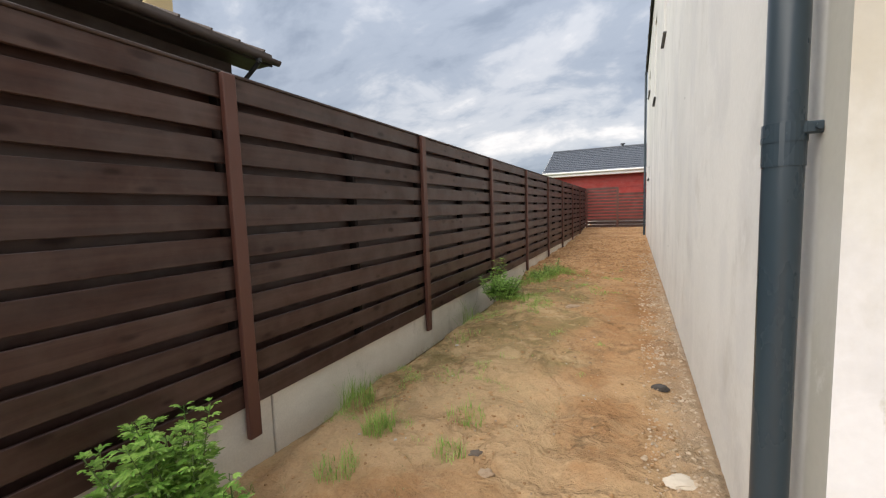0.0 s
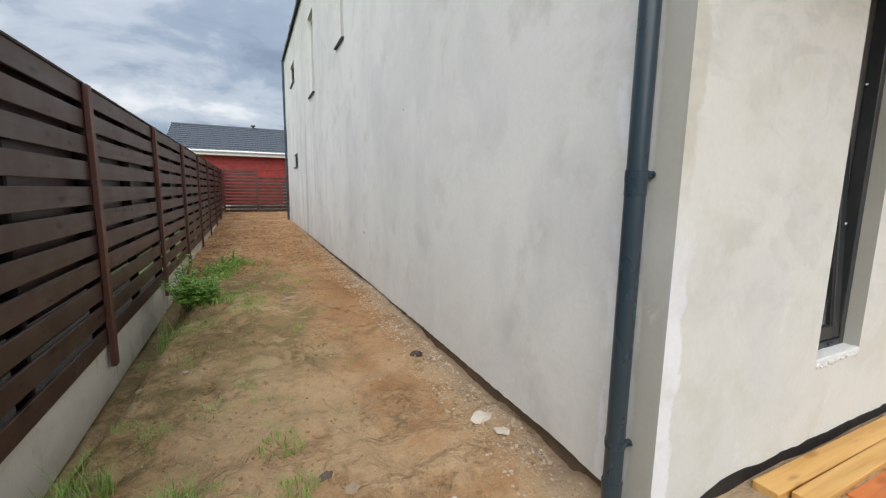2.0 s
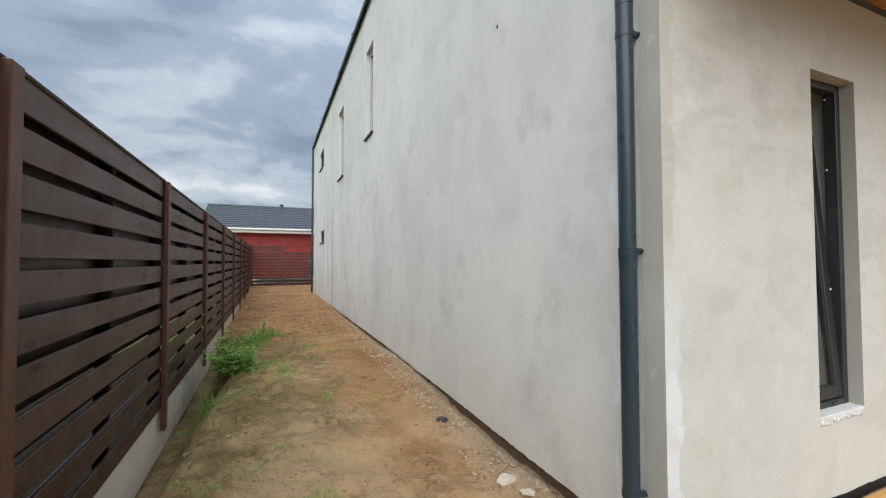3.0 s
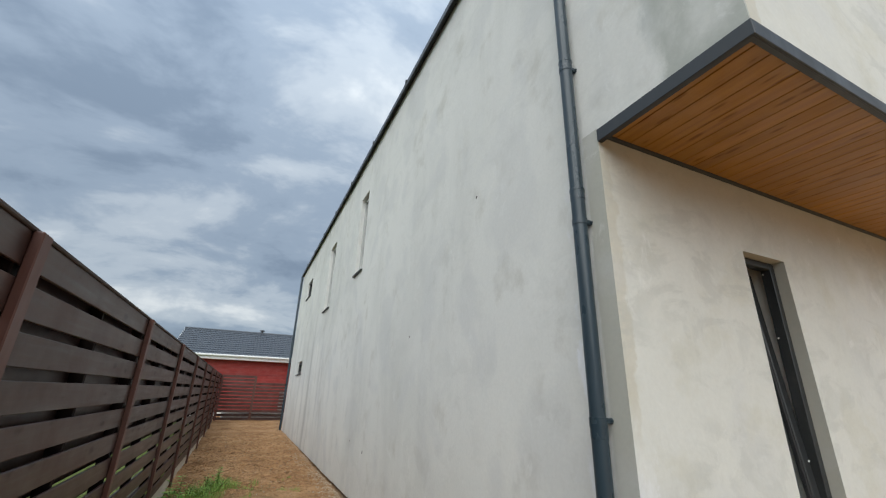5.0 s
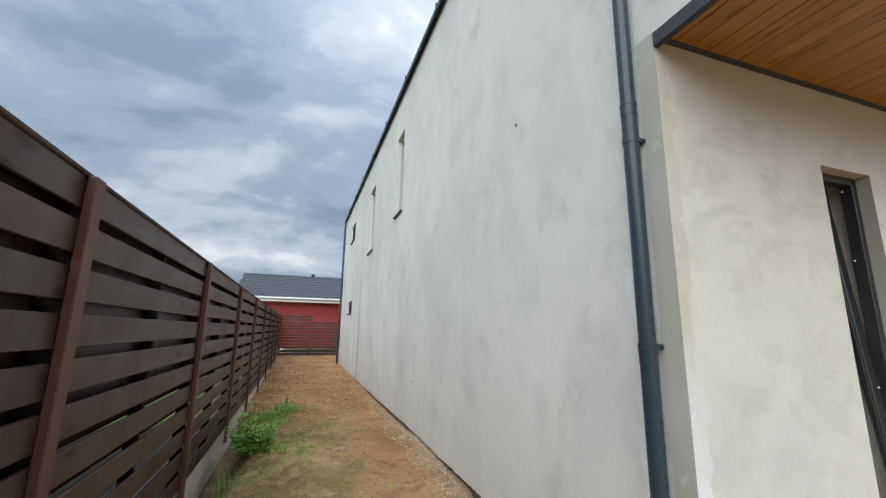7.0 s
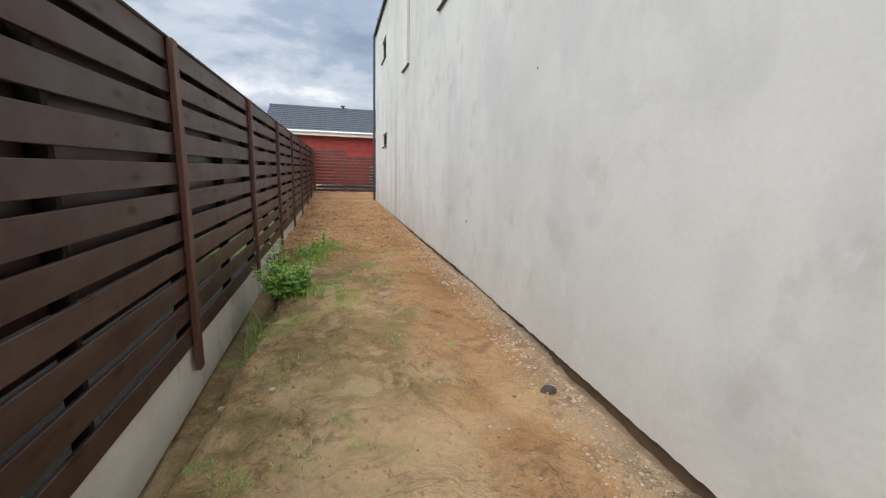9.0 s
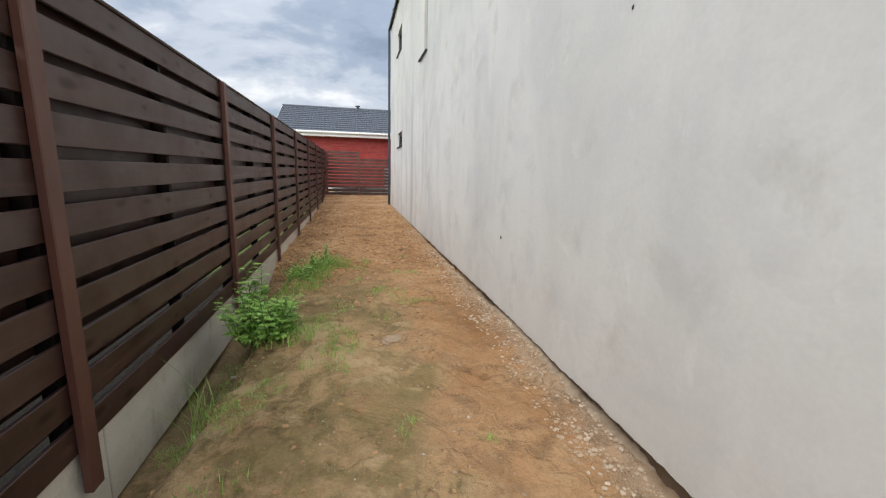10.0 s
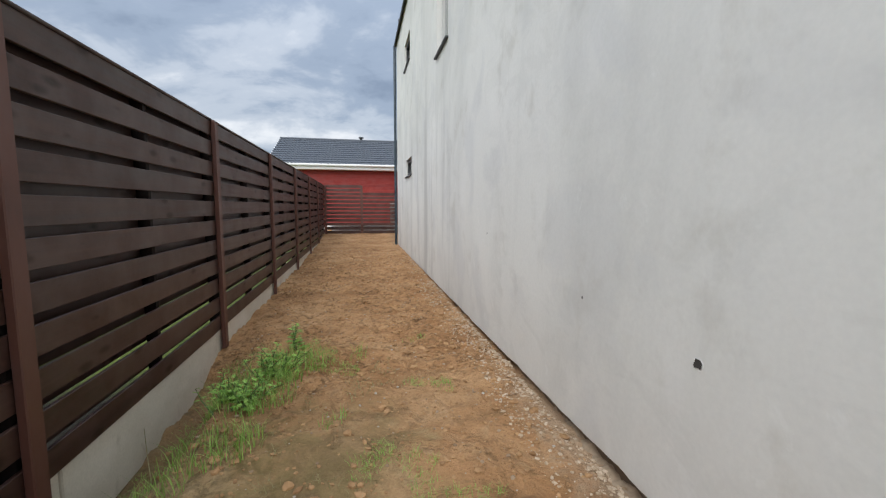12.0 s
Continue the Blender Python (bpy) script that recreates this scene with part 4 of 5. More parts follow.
def build_fence():
    fence = thing("fence", "tall dark-brown stained board fence on a concrete plinth", "fence")
    rnd = random.Random(3)
    post_me = mesh_of("post", box(bmesh.new(), -0.02, 0.02, -0.045, 0.045, 0.0, 2.288, 0.005), POST)
    rear_me = mesh_of("rear_post", box(bmesh.new(), -0.039, 0.039, -0.04, 0.04, -0.5, 2.27, 0.004), BOARD_SHADED)
    for y in POSTS_Y:
        lean = (rnd.random() - 0.5) * 0.006
        piece("post", post_me, fence, (-2.43, y, 0.0), (lean, 0, 0))
        piece("rear_post", rear_me, fence, (-2.5145, y, 0.0))
    board_me = {}
    for y0, y1 in zip(POSTS_Y, POSTS_Y[1:]):
        length = round(y1 - y0, 3)
        if length not in board_me:
            bm = box(bmesh.new(), -0.011, 0.011, 0.003, length - 0.003, 0.0, BOARD_H, 0.003)
            me_f = mesh_of("board", bm, BOARD)
            bm = box(bmesh.new(), -0.011, 0.011, 0.003, length - 0.003, 0.0, BOARD_H, 0.003)
            me_b = mesh_of("rear_board", bm, BOARD)
            bm = box(bmesh.new(), -0.085, 0.080, 0.001, length - 0.001, 0.0, 0.020, 0.005)
            me_c = mesh_of("cap_board", bm, CAP)
            bm = box(bmesh.new(), -0.03, 0.03, 0.006, length - 0.006, -0.245, 0.21, 0.006)
            me_p = mesh_of("plinth_panel", bm, CONCRETE)
            board_me[length] = (me_f, me_b, me_c, me_p)
        me_f, me_b, me_c, me_p = board_me[length]
        for i in range(11):
            piece("board", me_f, fence, (-2.463 + rnd.uniform(-0.0015, 0.0015), y0, LOW + PITCH * i + rnd.uniform(-0.003, 0.003)), (rnd.uniform(-0.0012, 0.0012), 0, 0))
        for i in range(11):
            piece("rear_board", me_b, fence, (-2.566 if i < 10 else -2.590, y0, LOW + PITCH * (i + 0.5 if i < 10 else 10.0) + rnd.uniform(-0.004, 0.004)), (rnd.uniform(-0.0012, 0.0012), 0, 0))
        piece("cap_board", me_c, fence, (-2.520, y0, LOW + PITCH * 10 + BOARD_H + 0.002))
        piece("plinth_panel", me_p, fence, (-2.50 + rnd.uniform(-0.006, 0.006), y0 + 0.19, rnd.uniform(-0.015, 0.0)))
        batten = mesh_of("batten", box(bmesh.new(), -0.039, 0.039, -0.02, 0.02, 0.21, 2.275, 0.003), BOARD_SHADED)
        piece("batten", batten, fence, (-2.5145, (y0 + y1) / 2, 0.0))
    return fence


build_fence()


def build_back_fence():
    """The lower slatted fence across the end of the passage."""
    fence = thing("slatted_fence", "brown slatted fence with open gaps across the passage end", "fence")
    y = 22.02
    post = mesh_of("post", box(bmesh.new(), -0.05, 0.05, -0.02, 0.02, 0.05, 2.29, 0.004), POST)
    for x in (-2.40, -0.975, 0.62, 2.2, 3.8):
        piece("post", post, fence, (x, y - 0.03, 0.0))
    me_l = mesh_of("slat", box(bmesh.new(), -2.40, -0.98, -0.010, 0.010, 0.0, 0.110, 0.003), BOARD_X)
    me_r = mesh_of("slat", box(bmesh.new(), -0.97, 3.8, -0.010, 0.010, 0.0, 0.110, 0.003), BOARD_X)
    for i in range(11):
        z = 0.69 + i * 0.151
        piece("slat", me_l, fence, (0, y, z))
        if z < 1.92:
            piece("slat", me_r, fence, (0, y, z))
    low = mesh_of("base_board", box(bmesh.new(), -2.40, 3.8, -0.012, 0.012, 0.0, 0.112, 0.003), BOARD)
    for z in (0.36, 0.515):
        piece("base_board", low, fence, (0, y + 0.02, z))
    return fence


build_back_fence()

bm_low = box(bmesh.new(), -2.2, 0.34, 22.30, 22.33, 0.20, 0.685, 0.004)
tagged(new("white_board", mesh_of("white_board", bm_low, WHITE)), "low wide white board standing behind the slatted fence", "board")
bm_panel = box(bmesh.new(), 0.19, 0.42, 22.20, 22.24, 0.30, 1.62, 0.006)
tagged(new("white_board", mesh_of("white_board", bm_panel, WHITE)), "upright white board standing behind the slatted fence", "board")


# ---- red house beyond the far fence ----
def build_red_house():
    house = thing("red_house", "single-storey red clad house with blue-grey tiled roof", "house", loc=(0.06, -0.55, -0.05))
    x0, x1, y0, y1, eave, ridge = -4.75, 9.0, 25.75, 32.3, 3.33, 5.08
    ym = (y0 + y1) / 2
    bm = box(bmesh.new(), x0, x1, y0, y1, 0.62, 3.3)
    v = [bm.verts.new(p) for p in ((x0, y0, 3.3), (x0, y1, 3.3), (x0, ym, ridge - 0.1), (x1, y0, 3.3), (x1, y1, 3.3), (x1, ym, ridge - 0.1))]
    bm.faces.new((v[0], v[1], v[2]))
    bm.faces.new((v[3], v[5], v[4]))
    part("wall", bm, RED, house)
    me = mesh_of("cladding_board", box(bmesh.new(), x0 - 0.01, x1, -0.012, 0.0, 0.0, 0.136, 0.004), RED)
    for i in range(19):
        piece("cladding_board", me, house, (0, y0, 0.64 + 0.14 * i), (-0.03, 0, 0))
    bm = box(bmesh.new(), x0 + 0.03, x1, y0 + 0.04, y1, -0.3, 0.64)
    part("foundation", bm, WHITE, house, "white painted base of the house")
    # eaves: white fascia and gutter
    bm = box(bmesh.new(), x0 - 0.42, x1 + 0.4, y0 - 0.46, y0 - 0.42, 3.20, 3.36, 0.004)
    part("fascia", bm, WHITE, house, "white eaves board")
    bm = bmesh.new()
    tube(bm, (x0 - 0.42, y0 - 0.52, 3.40), (x1 + 0.4, y0 - 0.52, 3.40), 0.062, 0.062, 14)
    part("gutter", bm, WHITE, house, "white half-round gutter", True)
    bm = box(bmesh.new(), x0 - 0.4, x1 + 0.4, y0 - 0.43, y0, 3.20, 3.23)
    part("eaves_soffit", bm, WHITE, house)
    # stepped tile courses on both slopes
    roof = new("roof")
    roof.parent = house
    tagged(roof, "blue-grey metal tile roof in stepped courses")
    rows = 12
    run, rise = ym - (y0 - 0.55), ridge - 3.42
    sl = math.hypot(run, rise)
    ang = math.atan2(rise, run)
    step = sl / rows
    n = 92
    verts, faces = [], []
    for i in range(n * 4 + 1):
        x = x0 - 0.45 + (x1 - x0 + 0.9) * i / (n * 4)
        wave = 0.014 * math.cos(2 * math.pi * i / 4)
        verts += [(x, 0.0, 0.0 + wave), (x, -0.004, 0.035 + wave), (x, step + 0.02, 0.004 + wave)]
    for i in range(n * 4):
        a = 3 * i
        faces += [(a, a + 3, a + 4, a + 1), (a + 1, a + 4, a + 5, a + 2)]
    course = raw("tile_course", verts, faces, TILE)
    for i in range(rows):
        d = i * step
        piece("tile_course", course, roof, (0, y0 - 0.55 + d * math.cos(ang), 3.42 + d * math.sin(ang)), (ang, 0, 0))
    bm = bmesh.new()
    q = [bm.verts.new(p) for p in ((x0 - 0.44, ym, ridge - 0.01), (x1 + 0.45, ym, ridge - 0.01), (x1 + 0.45, y1 + 0.55, 3.42), (x0 - 0.44, y1 + 0.55, 3.42))]
    bm.faces.new(q)
    part("rear_slope", bm, TILE, roof)
    bm = tube(bmesh.new(), (x0 - 0.46, ym, ridge + 0.02), (x1 + 0.46, ym, ridge + 0.02), 0.07, 0.07, 12)
    part("ridge_cap", bm, TILE, roof, smooth=True)
    # white barge board on the gable
    for sx in (x0 - 0.46, x1 + 0.44):
        bm = box(bmesh.new(), 0, 0.025, 0, sl, -0.16, 0.03, 0.003)
        ob = part("barge_board", bm, WHITE, house)
        ob.location, ob.rotation_euler = (sx, y0 - 0.55, 3.42), (ang, 0, 0)
    vent = new("roof_vent")
    vent.parent = house
    tagged(vent, "small dark roof vent with cowl")
    part("vent_pipe", tube(bmesh.new(), (-0.98, ym, ridge - 0.1), (-0.98, ym, ridge + 0.16), 0.07, 0.07, 14), TRIM, vent)
    part("cowl", tube(bmesh.new(), (-0.98, ym, ridge + 0.16), (-0.98, ym, ridge + 0.22), 0.15, 0.13, 14), TRIM, vent)


build_red_house()


# ---- dark neighbour house over the long fence ----
def build_neighbour():
    house = thing("brown_house", "dark-brown clad house with a gutter behind the fence", "house")
    ex, ye, ez = -5.0, 4.80, 3.66
    ridge_x, ridge_z, y_back = -9.2, 5.5, -9.0
    bm = box(bmesh.new(), -13.2, -5.42, y_back + 0.4, 4.42, -0.2, 3.6)
    part("wall", bm, BROWN_WALL, house)
    me = mesh_of("cladding_board", box(bmesh.new(), 0.0, 0.018, y_back + 0.4, 4.43, 0.0, 0.176, 0.004), BROWN_WALL)
    for i in range(20):
        piece("cladding_board", me, house, (-5.42, 0, 0.0 + 0.18 * i), (0, 0.03, 0))
    run, rise = ridge_x - ex, ridge_z - ez
    bm = bmesh.new()
    t = 0.10
    for s0, s1 in (((ex, ez), (ridge_x, ridge_z)), ((2 * ridge_x - ex, ez), (ridge_x, ridge_z))):
        vs = []
        for y in (y_back, ye):
            vs.append([bm.verts.new((s0[0], y, s0[1])), bm.verts.new((s1[0], y, s1[1])), bm.verts.new((s1[0], y, s1[1] + t)), bm.verts.new((s0[0], y, s0[1] + t))])
        for i in range(4):
            j = (i + 1) % 4
            bm.faces.new([vs[0][i], vs[0][j], vs[1][j], vs[1][i]])
        for r in vs:
            bm.faces.new(r)
    bmesh.ops.recalc_face_normals(bm, faces=bm.faces)
    part("roof", bm, BROWN_ROOF, house, "brown sheet roof")
    ang = math.atan2(rise, -run)
    me = mesh_of("roof_rib", box(bmesh.new(), -math.hypot(run, rise), 0.02, -0.012, 0.012, 0.0, 0.03, 0.003), BROWN_ROOF)
    for i in range(34):
        piece("roof_rib", me, house, (ex, ye - 0.15 - 0.4 * i, ez + t), (0, ang, 0))
    bm = box(bmesh.new(), ex - 0.03, ex, y_back, ye, ez - 0.07, ez + 0.02, 0.004)
    part("fascia", bm, BROWN_WALL, house)
    bm = box(bmesh.new(), -5.42, ex - 0.03, y_back, ye - 0.05, ez - 0.07, ez - 0.05)
    part("eaves_soffit", bm, BROWN_WALL, house)
    gut = bmesh.new()
    ring = []
    for y in (y_back, ye + 0.05):
        row = []
        for i in range(13):
            a = math.pi + math.pi * i / 12
            row.append(gut.verts.new((ex + 0.065 + 0.062 * math.cos(a), y, ez - 0.0 + 0.062 * math.sin(a))))
        ring.append(row)
    for i in range(12):
        gut.faces.new([ring[0][i], ring[0][i + 1], ring[1][i + 1], ring[1][i]])
    for r in ring:
        gut.faces.new(r)
    part("gutter", gut, BROWN_ROOF, house, "brown half-round gutter")
    bm = bmesh.new()
    tube(bm, (ex + 0.065, ye - 0.30, ez - 0.05), (ex + 0.065, ye - 0.30, ez - 0.10), 0.04, 0.04, 12)
    tube(bm, (ex + 0.065, ye - 0.30, ez - 0.10), (-5.36, ye - 0.34, ez - 0.42), 0.03, 0.03, 12)
    tube(bm, (-5.36, ye - 0.34, ez - 0.42), (-5.36, ye - 0.34, 0.0), 0.04, 0.04, 12)
    part("downpipe", bm, TRIM, house, "dark downpipe elbow under the gutter")
    ch = new("chimney")
    ch.parent = house
    tagged(ch, "yellow rendered chimney")
    part("stack", box(bmesh.new(), -6.85, -6.4, 3.93, 4.33, 4.0, 6.2, 0.02), YELLOW, ch)
    part("chimney_cap", box(bmesh.new(), -6.92, -6.33, 3.86, 4.40, 6.2, 6.28, 0.02), TRIM, ch)


build_neighbour()


# ---- planks by the front wall ----
def build_planks():
    def plank(x, y, z, length, width, thick, rz, material, label, tilt=0.0):
        bm = box(bmesh.new(), 0, length, -width / 2, width / 2, 0, thick, 0.004)
        ob = new("plank", mesh_of("plank", bm, material))
        ob.location, ob.rotation_euler = (x, y, z), (tilt, 0, radians(rz))
        tagged(ob, label, "plank", "planks by the wall")

    plank(0.89, 1.278, 0.055, 4.0, 0.115, 0.045, -0.3, PLANK_Y, "pale yellow pine plank lying along the wall")
    plank(0.97, 1.158, 0.060, 4.0, 0.095, 0.045, 0.3, PLANK_Y, "yellow pine plank lying along the wall")
    plank(1.25, 1.053, 0.055, 3.6, 0.10, 0.020, 0.0, PLANK_O, "orange stained plank lying along the wall")
    plank(1.20, 0.943, 0.055, 3.6, 0.10, 0.045, 0.4, PLANK_Y, "yellow pine plank lying along the wall")
    for x in (1.5, 3.6):
        bm = box(bmesh.new(), x, x + 0.08, 0.88, 1.35, ground_z(x, 1.2) - 0.03, 0.0545, 0.004)
        ob = new("batten", mesh_of("batten", bm, PLANK_O))
        tagged(ob, "short spacer batten on the soil under planks", "batten", "spacers")


build_planks()


# ---- weeds and grass ----
def leaf_blade(verts, faces, base, direction, up, length, width, lobes=5):
    """A toothed leaf: a fold along the middle with a ragged rim."""
    d = direction.normalized()
    side = d.cross(up).normalized()
    upn = side.cross(d).normalized()
    start = len(verts)
    n = lobes * 2
    left, right, mid = [], [], []
    for i in range(n + 1):
        f = i / n
        wd = width * math.sin(math.pi * min(1, f * 0.92 + 0.06)) ** 0.8 * (1.0 if i % 2 else 0.55)
        c = base + d * (length * f) - upn * (0.35 * length * f * f)
        mid.append(c)
        left.append(c + side * wd + upn * wd * 0.25)
        right.append(c - side * wd + upn * wd * 0.25)
    for a, b, c in zip(left, mid, right):
        verts += [a, b, c]
    for i in range(n):
        a = start + 3 * i
        faces += [(a, a + 1, a + 4, a + 3), (a + 1, a + 2, a + 5, a + 4)]


def weed(label, x, y, height, spread, stems, seed, big=0.10, low=0.15):
    rnd = random.Random(seed)
    z = ground_z(x, y) - 0.01
    top = thing("weed_plant", label, "weed", "weeds by the fence", loc=(x, y, z))
    bm = bmesh.new()
    verts, faces = [], []
    for s in range(stems):
        a = rnd.uniform(0, 6.28)
        h = height * rnd.uniform(0.55, 1.0) if s else height
        foot = Vector((rnd.uniform(-1, 1), rnd.uniform(-1, 1), 0)) * spread * 0.35
        tip = foot + Vector((math.cos(a), math.sin(a), 0)) * spread * rnd.uniform(0.1, 0.6) + Vector((0, 0, h))
        midp = (foot + tip) / 2 + Vector((rnd.uniform(-1, 1), rnd.uniform(-1, 1), 0)) * 0.03
        pts = [foot + (midp - foot) * (i / 3) for i in range(3)] + [midp + (tip - midp) * (i / 3) for i in range(4)]
        for i, (p, q) in enumerate(zip(pts, pts[1:])):
            r = 0.006 * (1 - i / 8)
            tube(bm, p, q, r, r * 0.9, 6, False)
        n = int(h / 0.019)
        for i in range(n):
            f = low + (1 - low) * (i + rnd.random()) / n
            k = f * (len(pts) - 1)
            j = min(len(pts) - 2, int(k))
            p = pts[j].lerp(pts[j + 1], k - j)
            az_ = i * 2.4 + rnd.uniform(-0.5, 0.5)
            ln = big * (1.05 - 0.55 * f) * rnd.uniform(0.6, 1.2)
            d = Vector((math.cos(az_), math.sin(az_), rnd.uniform(0.1, 1.1)))
            petiole = p + d.normalized() * ln * 0.55
            leaf_count = 5 if ln > 0.05 else 3
            for m in range(leaf_count):
                turn = (m - (leaf_count - 1) / 2) * 0.55
                dd = Matrix.Rotation(turn, 3, "Z") @ d
                leaf_blade(verts, faces, petiole, dd, Vector((0, 0, 1)), ln * (1 - 0.18 * abs(m - (leaf_count - 1) / 2)), ln * 0.21, 4)
            tube(bm, p, petiole, 0.0018, 0.0012, 4, False)
    tagged(part("stalk", bm, STALK, top), kind="stuff")
    tagged(piece("foliage", raw("foliage", verts, faces, WEED), top), kind="stuff")


weed("leafy green mugwort-like weed growing against the concrete plinth", -2.16, 1.33, 0.60, 0.36, 26, 21, 0.088)
weed("low green weed spreading on the soil by the fence", -1.98, 1.42, 0.28, 0.28, 8, 22, 0.08)
weed("tall feathery green weed beside the fence post", -2.10, 6.20, 0.72, 0.18, 7, 23, 0.10)
weed("bushy green broad-leaved weed at the trench edge", -1.94, 5.88, 0.34, 0.46, 46, 24, 0.080, 0.05)
weed("low green weed among grass by the fence", -1.88, 8.0, 0.20, 0.40, 22, 25, 0.055, 0.05)
weed("low green weed among grass by the fence", -1.72, 8.5, 0.24, 0.36, 20, 26, 0.055, 0.05)
weed("small green weed on bare soil", -1.65, 8.95, 0.26, 0.12, 4, 27, 0.06, 0.05)


def blade(verts, faces, base, az_, length, width, bend):
    d = Vector((math.cos(az_), math.sin(az_), 0))
    s = Vector((-d.y, d.x, 0))
    start = len(verts)
    for i in range(4):
        f = i / 3
        c = base + d * (bend * length * f * f) + Vector((0, 0, length * f * (1 - 0.25 * bend * f)))
        w = width * (1 - f * 0.9)
        verts += [c - s * w, c + s * w]
    for i in range(3):
        a = start + 2 * i
        faces.append((a, a + 1, a + 3, a + 2))


def tuft(label, x, y, r, height, count, seed, material=None):
    rnd = random.Random(seed)
    verts, faces = [], []
    z0 = ground_z(x, y)
    for i in range(count):
        q, a = r * math.sqrt(rnd.random()), rnd.uniform(0, 6.28)
        bx, by = q * math.cos(a), q * math.sin(a)
        base = Vector((bx, by, ground_z(x + bx, y + by) - z0 - 0.008))
        blade(verts, faces, base, rnd.uniform(0, 6.28), height * rnd.uniform(0.4, 1.0), rnd.uniform(0.0018, 0.004), rnd.uniform(0.15, 0.9))
    ob = new("grass_tuft", raw("grass_tuft", verts, faces, material or GRASS))
    ob.location = (x, y, z0)
    tagged(ob, label, "grass", "grass tufts on the soil", "stuff")


for args in (
    ("fresh green grass tuft on sandy soil", -1.72, 2.38, 0.11, 0.19, 190, 31),
    ("thin green grass tuft on sandy soil", -1.73, 1.96, 0.13, 0.15, 120, 32),
    ("thin green grass tuft on sandy soil", -1.22, 2.69, 0.14, 0.11, 110, 33),
    ("thin green grass tuft on sandy soil", -1.17, 2.30, 0.11, 0.11, 90, 34),
    ("small grass tuft at the plinth foot", -2.28, 2.85, 0.08, 0.15, 60, 35),
    ("tall grass tuft at the plinth foot", -2.15, 2.72, 0.14, 0.24, 150, 36),
    ("tall pale grass tuft at the plinth foot", -2.16, 5.08, 0.09, 0.52, 46, 37),
    ("long grass tuft growing round the weed", -1.80, 5.88, 0.26, 0.17, 240, 38),
    ("grass tuft growing round the weed", -2.05, 7.05, 0.20, 0.16, 130, 39),
    ("dense green grass patch by the fence", -1.82, 8.12, 0.33, 0.22, 560, 40),
    ("dense green grass patch by the fence", -1.62, 8.55, 0.28, 0.20, 420, 41),
    ("dense green grass patch by the fence", -1.82, 7.38, 0.24, 0.17, 260, 42),
    ("small grass tuft on bare soil", -1.07, 8.72, 0.09, 0.12, 40, 43),
    ("small grass tuft on bare soil", -1.21, 7.5, 0.10, 0.09, 40, 44),
    ("small grass tuft on bare soil", -1.35, 6.6, 0.12, 0.10, 50, 45),
    ("small grass tuft on bare soil", -1.45, 5.3, 0.16, 0.08, 60, 46),
    ("small grass tuft on bare soil", -1.60, 3.3, 0.16, 0.08, 60, 47),
    ("small grass tuft on bare soil", -1.85, 4.2, 0.18, 0.10, 70, 48),
    ("small grass tuft on bare soil", -0.95, 6.3, 0.12, 0.07, 40, 49),
    ("small grass tuft at the plinth foot", -2.30, 7.4, 0.10, 0.16, 60, 50),
):
    tuft(*args)


def thin_grass():
    """Sparse short blades over the mossy part of the soil, some of them dry."""
    for name, material, count, seed, hmax in (("sparse_grass", GRASS, 4200, 61, 0.055), ("dry_grass", DRY, 900, 62, 0.07)):
        rnd = random.Random(seed)
        verts, faces = [], []
        made = 0
        while made < count:
            x, y = rnd.uniform(-2.42, -0.4), rnd.uniform(-0.5, 9.2)
            if noise.noise((x * 1.7, y * 1.7, seed)) + 0.5 * noise.noise((x * 5, y * 5, seed)) < 0.30 + 0.25 * smooth01(x, -1.4, -0.4):
                made += 0.05
                continue
            made += 1
            p = Vector((x, y, ground_z(x, y) - 0.004))
            for j in range(3):
                blade(verts, faces, p + Vector((rnd.uniform(-0.02, 0.02), rnd.uniform(-0.02, 0.02), 0)), rnd.uniform(0, 6.28), hmax * rnd.uniform(0.3, 1), 0.0018, rnd.uniform(0.3, 1.4))
        ob = new(name, raw(name, verts, faces, material))
        tagged(ob, "sparse short green blades over mossy soil" if material is GRASS else "scattered dry straw blades on the soil", "grass", kind="stuff")


thin_grass()


# ---- stones ----
def stone(name, label, x, y, sx, sy, sz, material, seed, sink=0.35, rz=0.0, group="loose stones"):
    bm = bmesh.new()
    bmesh.ops.create_icosphere(bm, subdivisions=3, radius=1.0)
    for v in bm.verts:
        k = 1 + 0.45 * noise.noise(v.co * 1.3 + Vector((seed * 1.7, 0.3, 0))) + 0.22 * noise.noise(v.co * 3.6 + Vector((0, seed, 0.4)))
        v.co *= k
        v.co.z = max(-0.9, min(0.75 + 0.1 * noise.noise(v.co * 2), v.co.z))
        v.co = Vector((v.co.x * sx, v.co.y * sy, v.co.z * sz))
    ob = new(name, mesh_of(name, bm, material))
    ob.location, ob.rotation_euler = (x, y, ground_z(x, y) + sz * (1 - 2 * sink) * 0.5), (0, 0, rz)
    tagged(ob, label, "stone", group)


